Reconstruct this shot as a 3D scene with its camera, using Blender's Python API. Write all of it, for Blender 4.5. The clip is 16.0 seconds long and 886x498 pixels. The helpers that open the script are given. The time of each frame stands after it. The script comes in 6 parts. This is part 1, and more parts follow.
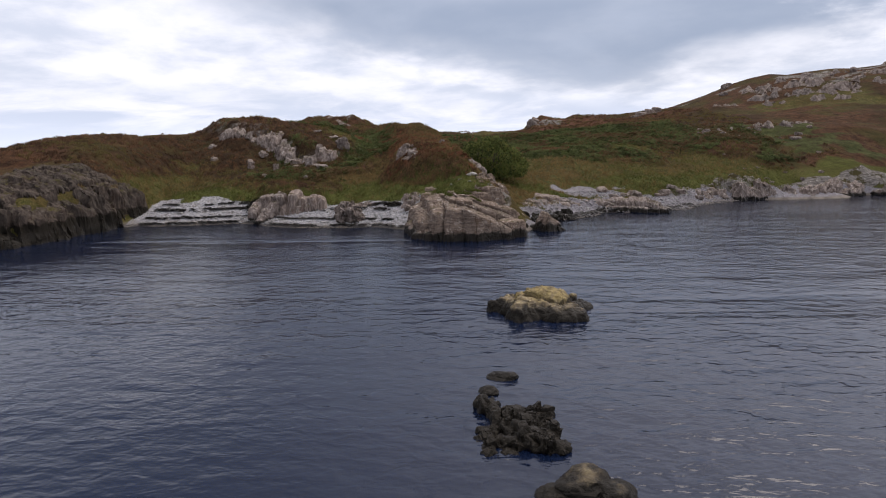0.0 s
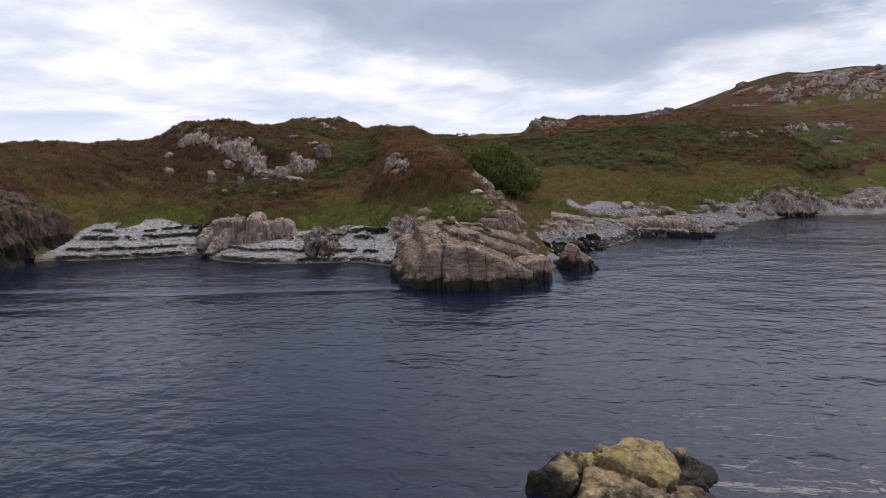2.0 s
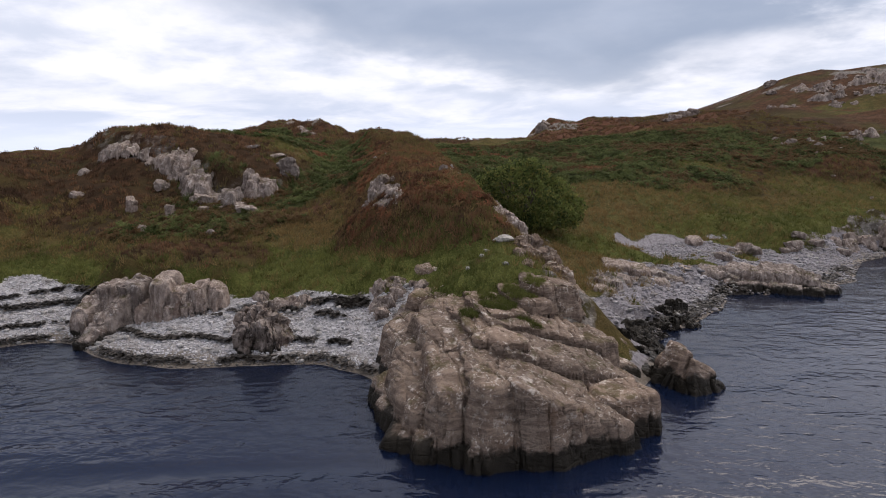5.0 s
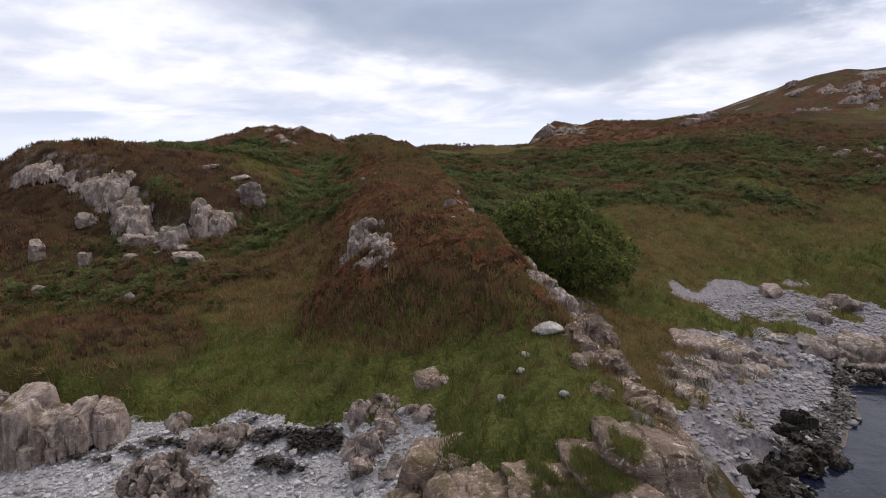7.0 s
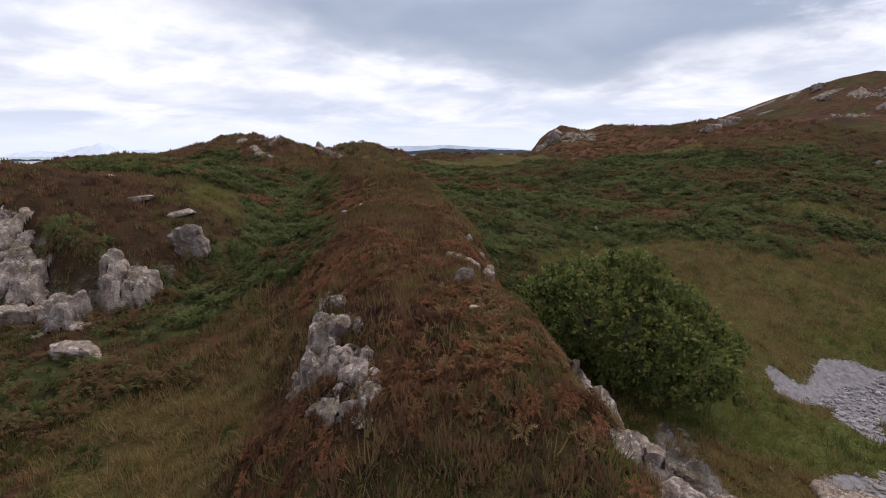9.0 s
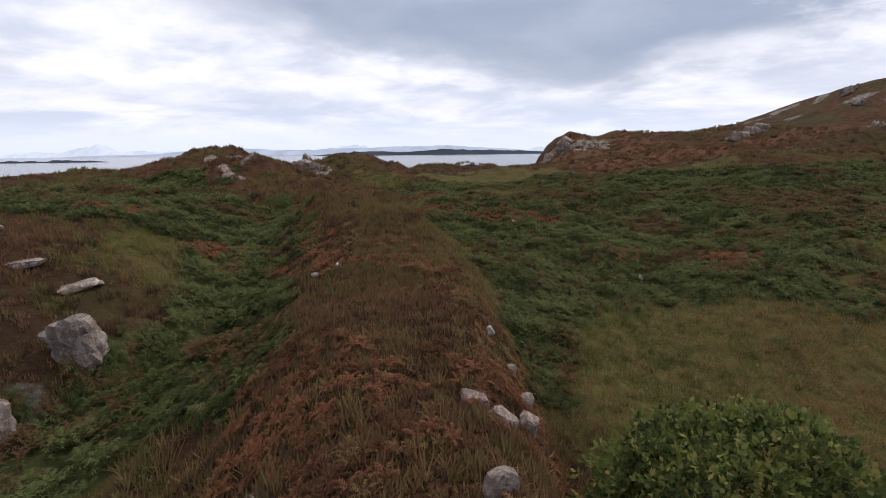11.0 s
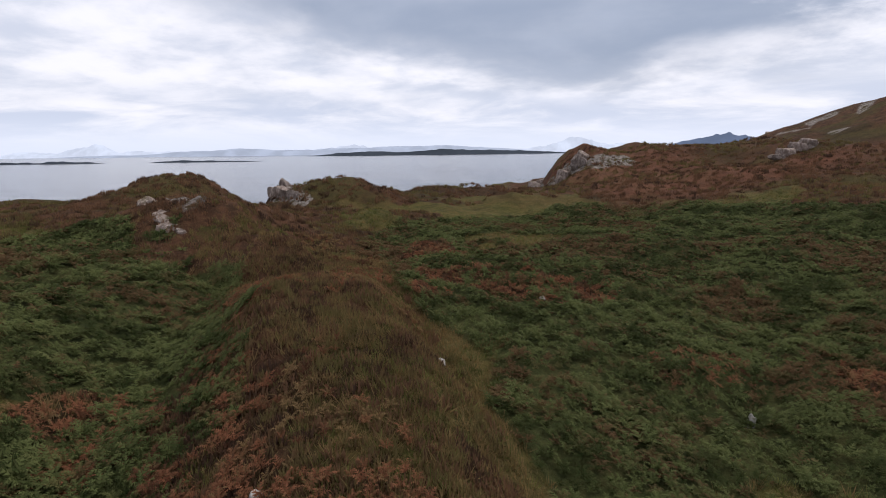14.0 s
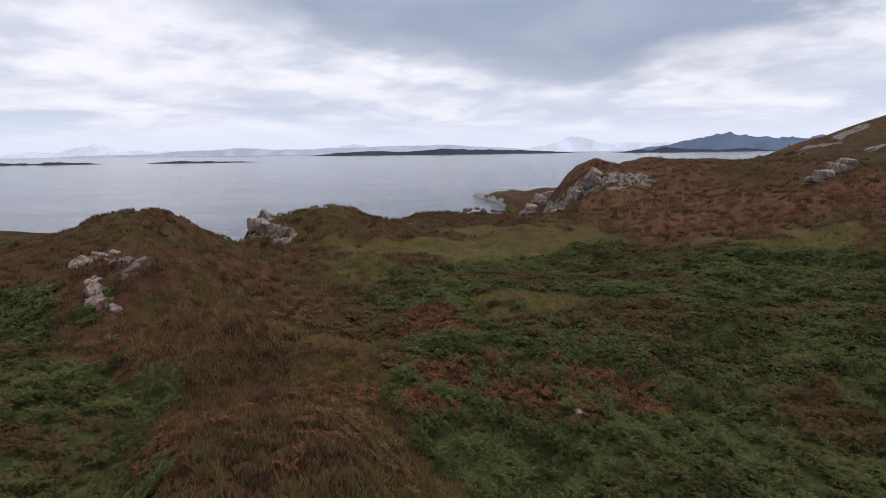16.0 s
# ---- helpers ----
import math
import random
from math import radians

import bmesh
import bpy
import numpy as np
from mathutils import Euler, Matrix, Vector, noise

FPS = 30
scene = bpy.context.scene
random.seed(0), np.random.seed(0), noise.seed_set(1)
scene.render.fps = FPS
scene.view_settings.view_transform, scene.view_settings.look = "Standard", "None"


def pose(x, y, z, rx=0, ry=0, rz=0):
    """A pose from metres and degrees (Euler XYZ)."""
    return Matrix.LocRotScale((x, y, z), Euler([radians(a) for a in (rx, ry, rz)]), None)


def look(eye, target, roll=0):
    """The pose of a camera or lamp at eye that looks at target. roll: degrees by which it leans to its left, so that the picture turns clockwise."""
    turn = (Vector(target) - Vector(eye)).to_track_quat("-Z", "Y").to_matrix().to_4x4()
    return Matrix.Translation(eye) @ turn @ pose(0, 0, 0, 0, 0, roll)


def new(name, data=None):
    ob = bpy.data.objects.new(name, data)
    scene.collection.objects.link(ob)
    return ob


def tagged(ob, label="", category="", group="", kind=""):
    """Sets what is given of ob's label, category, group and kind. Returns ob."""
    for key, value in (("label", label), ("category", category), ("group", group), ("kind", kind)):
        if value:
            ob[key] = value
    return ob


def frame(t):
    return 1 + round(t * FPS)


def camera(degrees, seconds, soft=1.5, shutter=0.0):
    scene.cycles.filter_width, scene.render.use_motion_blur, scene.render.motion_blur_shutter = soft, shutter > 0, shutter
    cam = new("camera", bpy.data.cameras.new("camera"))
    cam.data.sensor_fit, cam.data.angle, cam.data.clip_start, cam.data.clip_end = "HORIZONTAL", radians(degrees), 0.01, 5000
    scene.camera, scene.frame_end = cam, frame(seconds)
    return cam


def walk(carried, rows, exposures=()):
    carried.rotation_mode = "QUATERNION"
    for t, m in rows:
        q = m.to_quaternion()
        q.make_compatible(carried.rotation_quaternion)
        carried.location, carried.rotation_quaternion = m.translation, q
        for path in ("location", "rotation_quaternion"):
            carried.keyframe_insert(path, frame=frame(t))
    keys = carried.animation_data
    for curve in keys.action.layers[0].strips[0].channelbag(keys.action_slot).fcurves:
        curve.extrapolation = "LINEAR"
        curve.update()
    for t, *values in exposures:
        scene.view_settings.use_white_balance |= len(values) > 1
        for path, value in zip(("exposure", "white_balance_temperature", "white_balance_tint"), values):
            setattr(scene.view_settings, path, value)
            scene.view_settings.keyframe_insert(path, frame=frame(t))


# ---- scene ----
cam = camera(75.0, 16.0, soft=1.0)
PATH = [
    (0, (0.478, -5.17, 7.736), (0.44, -3.197, 7.405), -0.4),
    (0.5, (0.362, -1.731, 8.092), (0.326, 0.241, 7.761), -0.4),
    (1, (0.257, 1.579, 8.338), (0.225, 3.551, 8.007), -0.4),
    (1.5, (0.172, 4.912, 8.626), (0.143, 6.885, 8.295), -0.4),
    (2, (0.105, 8.259, 8.903), (0.08, 10.232, 8.572), -0.5),
    (2.5, (0.088, 11.508, 9.154), (0.065, 13.481, 8.824), -0.5),
    (3, (0.041, 14.746, 9.452), (0.019, 16.718, 9.122), -0.4),
    (3.5, (-0.142, 17.909, 9.708), (-0.162, 19.881, 9.378), -0.4),
    (3.7, (-0.258, 19.257, 9.803), (-0.277, 21.229, 9.472), -0.5),
    (5.8, (-1.398, 32.067, 11.142), (-1.396, 34.039, 10.811), -0.5),
    (6, (-1.454, 33.382, 11.337), (-1.451, 35.354, 11.006), -0.6),
    (6.5, (-1.607, 36.648, 11.89), (-1.601, 38.62, 11.558), -0.6),
    (7, (-1.762, 39.855, 12.383), (-1.753, 41.827, 12.05), -0.6),
    (7.5, (-1.894, 42.97, 12.881), (-1.882, 44.942, 12.547), -0.7),
    (8, (-2.062, 46.13, 13.317), (-2.044, 48.102, 12.984), -0.6),
    (8.2, (-2.111, 47.355, 13.474), (-2.09, 49.327, 13.141), -0.6),
    (8.5, (-2.212, 49.262, 13.728), (-2.19, 51.234, 13.395), -0.6),
    (9, (-2.294, 52.292, 14.206), (-2.27, 54.263, 13.873), -0.5),
    (9.5, (-2.381, 55.356, 14.659), (-2.355, 57.328, 14.327), -0.6),
    (10, (-2.396, 58.268, 15.239), (-2.37, 60.24, 14.906), -0.6),
    (10.2, (-2.416, 59.443, 15.496), (-2.39, 61.415, 15.163), -0.6),
    (12.3, (-2.55, 70.783, 17.713), (-2.521, 72.755, 17.38), -0.7),
    (12.5, (-2.529, 71.796, 17.989), (-2.5, 73.768, 17.655), -0.7),
    (13, (-2.543, 74.401, 18.64), (-2.514, 76.373, 18.305), -0.7),
    (13.5, (-2.528, 77.03, 19.261), (-2.499, 79.001, 18.926), -0.7),
    (14, (-2.544, 79.579, 19.907), (-2.515, 81.55, 19.572), -0.7),
    (14.5, (-2.579, 82.166, 20.611), (-2.55, 84.137, 20.275), -0.7),
    (15, (-2.575, 84.782, 21.424), (-2.546, 86.753, 21.088), -0.7),
    (15.5, (-2.613, 87.419, 22.382), (-2.584, 89.39, 22.045), -0.7),
    (16, (-2.564, 89.995, 23.441), (-2.535, 91.966, 23.103), -0.7),
]
walk(cam, [(t, look(eye, target, roll)) for t, eye, target, roll in PATH], [(0, 0.08, 6300, 15), (8, 0.10, 6300, 15), (13, 0.03, 6300, 15), (16, -0.06, 6300, 15)])

# ---- light: overcast daylight, thin cloud with a dark bank ahead ----
def make_world():
    w = bpy.data.worlds.new("overcast_sky")
    scene.world = w
    w.use_nodes = True
    nt = w.node_tree
    nt.nodes.clear()
    N = nt.nodes.new
    L = nt.links.new

    def math_node(op, a, b=None, c=None, clamp=False):
        n = N("ShaderNodeMath")
        n.operation, n.use_clamp = op, clamp
        for k, v in enumerate((a, b, c)):
            if v is None:
                continue
            if isinstance(v, (int, float)):
                n.inputs[k].default_value = v
            else:
                L(v, n.inputs[k])
        return n.outputs[0]

    def smooth(v, lo, hi):
        n = N("ShaderNodeMapRange")
        n.interpolation_type = "SMOOTHSTEP"
        L(v, n.inputs["Value"])
        n.inputs["From Min"].default_value, n.inputs["From Max"].default_value = lo, hi
        return n.outputs["Result"]

    def noise_tex(vec, scale, detail, rough, dist=0.0):
        n = N("ShaderNodeTexNoise")
        n.inputs["Scale"].default_value, n.inputs["Detail"].default_value = scale, detail
        n.inputs["Roughness"].default_value, n.inputs["Distortion"].default_value = rough, dist
        L(vec, n.inputs["Vector"])
        return n.outputs["Fac"]

    def mix(fac, a, b):
        n = N("ShaderNodeMix")
        n.data_type = "RGBA"
        for sock, v in ((n.inputs[0], fac), (n.inputs[6], a), (n.inputs[7], b)):
            if isinstance(v, tuple):
                sock.default_value = (*v, 1)
            elif isinstance(v, (int, float)):
                sock.default_value = v
            else:
                L(v, sock)
        return n.outputs[2]

    sky = N("ShaderNodeTexSky")
    sky.sky_type, sky.sun_disc = "NISHITA", False
    sky.sun_elevation, sky.sun_rotation = radians(55), radians(43)
    sky.air_density, sky.dust_density, sky.ozone_density = 1.0, 2.0, 1.0
    tc = N("ShaderNodeTexCoord")
    sep = N("ShaderNodeSeparateXYZ")
    L(tc.outputs["Generated"], sep.inputs[0])
    X, Y, Z = sep.outputs
    up = math_node("MAXIMUM", Z, 0.0)
    # cloud deck seen in perspective: flat layer at one height
    den = math_node("ADD", up, 0.20)
    px, py = math_node("DIVIDE", X, den), math_node("DIVIDE", Y, den)
    deck = N("ShaderNodeCombineXYZ")
    L(px, deck.inputs[0]), L(py, deck.inputs[1])
    rough = noise_tex(deck.outputs[0], 1.25, 7, 0.52, 0.2)
    fine = noise_tex(deck.outputs[0], 3.6, 6, 0.58, 0.2)
    # low stripes near the horizon
    az = math_node("ARCTAN2", X, Y)
    stripes = N("ShaderNodeCombineXYZ")
    L(math_node("MULTIPLY", az, 3.4), stripes.inputs[0])
    L(math_node("MULTIPLY", up, 17.0), stripes.inputs[1])
    band = noise_tex(stripes.outputs[0], 1.3, 6, 0.6, 0.4)
    # dark bank of cloud over the land ahead, its lower edge falling towards the right
    edge = math_node("ADD", math_node("MULTIPLY", math_node("SUBTRACT", rough, 0.5), 0.16), math_node("MAXIMUM", math_node("MULTIPLY", math_node("SUBTRACT", az, 0.28), -0.17), math_node("MULTIPLY", math_node("SUBTRACT", az, 0.28), 0.17)))
    low = math_node("SUBTRACT", up, edge)
    bank = smooth(low, 0.060, 0.140)
    bank = math_node("MULTIPLY", bank, smooth(math_node("SUBTRACT", math_node("ADD", az, math_node("MULTIPLY", fine, 0.3)), math_node("MULTIPLY", up, 0.2)), -0.55, 0.0))
    gapr = smooth(math_node("ADD", az, math_node("MULTIPLY", math_node("SUBTRACT", fine, 0.5), 0.5)), 0.74, 0.52)
    bank = math_node("MULTIPLY", bank, gapr)
    bank = math_node("MULTIPLY", bank, math_node("ADD", 0.72, math_node("MULTIPLY", smooth(rough, 0.3, 0.6), 0.28)))
    white = mix(smooth(band, 0.38, 0.66), (0.64, 0.71, 0.84), (1.04, 1.04, 1.06))
    lumps = mix(smooth(math_node("ADD", math_node("MULTIPLY", rough, 0.65), math_node("MULTIPLY", fine, 0.35)), 0.40, 0.60), (0.70, 0.75, 0.84), (1.03, 1.03, 1.05))
    white = mix(smooth(up, 0.05, 0.12), white, lumps)
    cloud = mix(bank, white, (0.355, 0.42, 0.525))
    over = mix(smooth(up, 0.30, 0.60), cloud, mix(smooth(rough, 0.35, 0.65), (0.30, 0.35, 0.47), (0.48, 0.54, 0.68)))
    # the cloud is thinner and brighter round the sun
    toward = math_node("ADD", math_node("ADD", math_node("MULTIPLY", X, 0.50), math_node("MULTIPLY", Y, 0.54)), math_node("MULTIPLY", Z, 0.67))
    over = mix(math_node("MULTIPLY", smooth(toward, 0.50, 0.95), smooth(up, 0.22, 0.32)), over, (1.22, 1.24, 1.32))
    over = mix(smooth(up, 0.58, 0.92), over, (1.38, 1.34, 1.30))
    horizon = mix(smooth(up, 0.075, 0.0), over, (0.84, 0.91, 1.03))
    bg1, bg2, mx, out = N("ShaderNodeBackground"), N("ShaderNodeBackground"), N("ShaderNodeMixShader"), N("ShaderNodeOutputWorld")
    L(sky.outputs[0], bg1.inputs[0])
    bg1.inputs[1].default_value = 0.10
    L(horizon, bg2.inputs[0])
    bg2.inputs[1].default_value = 1.0
    mx.inputs[0].default_value = 0.93
    L(bg1.outputs[0], mx.inputs[1]), L(bg2.outputs[0], mx.inputs[2]), L(mx.outputs[0], out.inputs[0])


make_world()
sun_data = bpy.data.lights.new("sun", "SUN")
sun_data.energy, sun_data.angle, sun_data.color = 1.6, radians(40), (1.0, 0.89, 0.74)
sun = new("sun", sun_data)
sun.matrix_world = look((0, 0, 200), (-0.68 * 80, -0.72 * 80, 200 - 115))


# ---- materials ----
class Nodes:
    """A short way to write node materials."""

    def __init__(self, name):
        self.m = bpy.data.materials.new(name)
        self.m.use_nodes = True
        self.nt = self.m.node_tree
        self.b = self.nt.nodes["Principled BSDF"]
        self.out = self.nt.nodes["Material Output"]
        self.tc = self.nt.nodes.new("ShaderNodeTexCoord")

    def put(self, sock, v):
        if isinstance(v, tuple):
            sock.default_value = (*v, 1) if len(v) == 3 and len(sock.default_value) == 4 else v
        elif isinstance(v, (int, float)):
            sock.default_value = v
        else:
            self.nt.links.new(v, sock)

    def noise(self, scale, detail=4, rough=0.55, dist=0.0, stretch=None, vec=None):
        n = self.nt.nodes.new("ShaderNodeTexNoise")
        src = vec or self.tc.outputs["Object"]
        if stretch:
            mp = self.nt.nodes.new("ShaderNodeMapping")
            mp.inputs["Scale"].default_value = stretch[:3]
            if len(stretch) > 3:
                mp.inputs["Rotation"].default_value = stretch[3:]
            self.put(mp.inputs[0], src)
            src = mp.outputs[0]
        self.put(n.inputs["Vector"], src)
        n.inputs["Scale"].default_value, n.inputs["Detail"].default_value = scale, detail
        n.inputs["Roughness"].default_value, n.inputs["Distortion"].default_value = rough, dist
        return n.outputs["Fac"]

    def voronoi(self, scale, feature="F1", out="Distance", stretch=None):
        n = self.nt.nodes.new("ShaderNodeTexVoronoi")
        n.feature = feature
        n.inputs["Scale"].default_value = scale
        src = self.tc.outputs["Object"]
        if stretch:
            mp = self.nt.nodes.new("ShaderNodeMapping")
            mp.inputs["Scale"].default_value = stretch[:3]
            if len(stretch) > 3:
                mp.inputs["Rotation"].default_value = stretch[3:]
            self.put(mp.inputs[0], src)
            src = mp.outputs[0]
        self.put(n.inputs["Vector"], src)
        return n.outputs[out]

    def ramp(self, v, lo, hi, a=0.0, b=1.0):
        n = self.nt.nodes.new("ShaderNodeMapRange")
        n.interpolation_type = "SMOOTHSTEP"
        self.put(n.inputs["Value"], v)
        for k, x in (("From Min", lo), ("From Max", hi), ("To Min", a), ("To Max", b)):
            n.inputs[k].default_value = x
        return n.outputs["Result"]

    def calc(self, op, a, b=0.0):
        n = self.nt.nodes.new("ShaderNodeMath")
        n.operation = op
        self.put(n.inputs[0], a), self.put(n.inputs[1], b)
        return n.outputs[0]

    def mix(self, fac, a, b, kind="MIX"):
        n = self.nt.nodes.new("ShaderNodeMix")
        n.data_type, n.blend_type = "RGBA", kind
        self.put(n.inputs[0], fac), self.put(n.inputs[6], a), self.put(n.inputs[7], b)
        return n.outputs[2]

    def attr(self, name, out="Fac"):
        n = self.nt.nodes.new("ShaderNodeAttribute")
        n.attribute_name = name
        return n.outputs[out]

    def rand(self):
        return self.nt.nodes.new("ShaderNodeObjectInfo").outputs["Random"]

    def island(self):
        return self.nt.nodes.new("ShaderNodeNewGeometry").outputs["Random Per Island"]

    def height(self):
        sp = self.nt.nodes.new("ShaderNodeSeparateXYZ")
        self.put(sp.inputs[0], self.nt.nodes.new("ShaderNodeNewGeometry").outputs["Position"])
        return sp.outputs[2]

    def upward(self):
        sp = self.nt.nodes.new("ShaderNodeSeparateXYZ")
        self.put(sp.inputs[0], self.nt.nodes.new("ShaderNodeNewGeometry").outputs["Normal"])
        return sp.outputs[2]

    def bump(self, h, strength, distance=0.05):
        n = self.nt.nodes.new("ShaderNodeBump")
        n.inputs["Strength"].default_value, n.inputs["Distance"].default_value = strength, distance
        self.put(n.inputs["Height"], h)
        old = self.b.inputs["Normal"].links
        if old:
            self.nt.links.new(old[0].from_socket, n.inputs["Normal"])
        self.nt.links.new(n.outputs[0], self.b.inputs["Normal"])

    def done(self, color, rough=0.9, spec=0.3):
        self.put(self.b.inputs["Base Color"], color)
        self.put(self.b.inputs["Roughness"], rough)
        self.b.inputs["Specular IOR Level"].default_value = spec
        return self.m


def ground_material():
    k = Nodes("moor_ground")
    big, mid, fine, speck = k.noise(0.10, 5), k.noise(0.8, 6, 0.65), k.noise(6.0, 5, 0.7), k.noise(17.0, 3, 0.7)
    grass = k.mix(k.ramp(mid, 0.35, 0.65), (0.040, 0.046, 0.012), (0.090, 0.074, 0.024))
    grass = k.mix(k.ramp(fine, 0.48, 0.66), grass, (0.135, 0.105, 0.045))
    grass = k.mix(k.ramp(big, 0.45, 0.62), grass, k.mix(0.4, grass, (0.085, 0.050, 0.024)))
    grass = k.mix(k.ramp(k.calc("ADD", k.attr("lush"), k.calc("MULTIPLY", k.calc("ADD", mid, -0.5), 0.8)), 0.3, 0.8, 0.0, 0.85), grass, k.mix(k.ramp(fine, 0.4, 0.65), (0.052, 0.066, 0.015), (0.110, 0.118, 0.034)))
    grass = k.mix(k.ramp(speck, 0.5, 0.35, 0.0, 0.6), grass, (0.018, 0.018, 0.008))
    huge = k.noise(0.035, 6, 0.62)
    heath = k.mix(k.ramp(mid, 0.35, 0.65), (0.038, 0.020, 0.013), (0.092, 0.045, 0.025))
    heath = k.mix(k.ramp(fine, 0.50, 0.70), heath, (0.110, 0.074, 0.036))
    heath = k.mix(k.ramp(big, 0.48, 0.6), heath, k.mix(0.5, heath, (0.045, 0.055, 0.015)))
    heath = k.mix(k.ramp(huge, 0.50, 0.60), heath, k.mix(0.6, heath, (0.030, 0.022, 0.012)))
    heath = k.mix(k.ramp(speck, 0.5, 0.35, 0.0, 0.65), heath, (0.018, 0.012, 0.009))
    fern = k.mix(k.ramp(mid, 0.35, 0.7), (0.040, 0.050, 0.018), (0.074, 0.074, 0.028))
    fern = k.mix(k.ramp(speck, 0.5, 0.35, 0.0, 0.55), fern, (0.014, 0.018, 0.007))
    shingle = k.mix(k.voronoi(6.0, out="Color"), (0.25, 0.24, 0.243), (0.44, 0.43, 0.432))
    shingle = k.mix(k.ramp(k.noise(2.0), 0.5, 0.75), shingle, (0.16, 0.15, 0.14))
    shingle = k.mix(k.attr("slaty"), shingle, k.mix(1.0, shingle, (0.62, 0.60, 0.63), "MULTIPLY"))
    stone = k.mix(k.ramp(k.noise(1.3, 6, 0.65, 0.3, (1, 1, 3)), 0.35, 0.65), (0.085, 0.075, 0.066), (0.21, 0.19, 0.175))
    stone = k.mix(k.ramp(k.noise(3.0, 6, 0.7), 0.55, 0.66), stone, (0.36, 0.34, 0.31))
    stone = k.mix(k.ramp(k.noise(0.7, 5, 0.65), 0.52, 0.60), stone, k.mix(0.7, heath, (0.05, 0.045, 0.02)))
    bed = k.mix(k.ramp(k.noise(0.6), 0.35, 0.65), (0.075, 0.060, 0.046), (0.160, 0.135, 0.108))
    bed = k.mix(k.ramp(k.voronoi(5.0), 0.1, 0.5, 0.0, 0.6), k.mix(0.4, bed, (0.30, 0.27, 0.24)), bed)
    blur = k.calc("MULTIPLY", k.calc("ADD", k.calc("ADD", fine, mid), -1.0), 0.9)
    col = k.mix(k.ramp(k.calc("ADD", k.attr("heath"), blur), 0.35, 0.6), grass, heath)
    col = k.mix(k.ramp(k.calc("ADD", k.attr("fern"), blur), 0.4, 0.6), col, fern)
    col = k.mix(k.calc("MULTIPLY", k.attr("red"), k.ramp(mid, 0.3, 0.6, 0.35, 0.8)), col, (0.118, 0.052, 0.032))
    patchy = k.ramp(k.noise(0.26, 6, 0.7, 0.4), 0.50, 0.62, 0.0, 0.45)
    col = k.mix(patchy, col, k.mix(1.0, col, (0.42, 0.44, 0.46), "MULTIPLY"))
    col = k.mix(k.ramp(k.calc("ADD", k.attr("stone"), k.calc("MULTIPLY", mid, 0.35)), 0.52, 0.68), col, stone)
    col = k.mix(k.ramp(k.calc("ADD", k.attr("shingle"), k.calc("MULTIPLY", blur, 1.3)), 0.40, 0.58), col, shingle)
    wet = k.ramp(k.calc("ADD", k.height(), k.calc("MULTIPLY", mid, -0.5)), 0.25, -0.1)
    col = k.mix(wet, col, bed)
    k.bump(fine, 0.8, 0.16)
    k.bump(speck, 0.6, 0.06)
    k.bump(k.noise(1.6, 4, 0.6), 0.5, 0.3)
    return k.done(col, k.ramp(wet, 0, 1, 0.97, 0.6), 0.04)


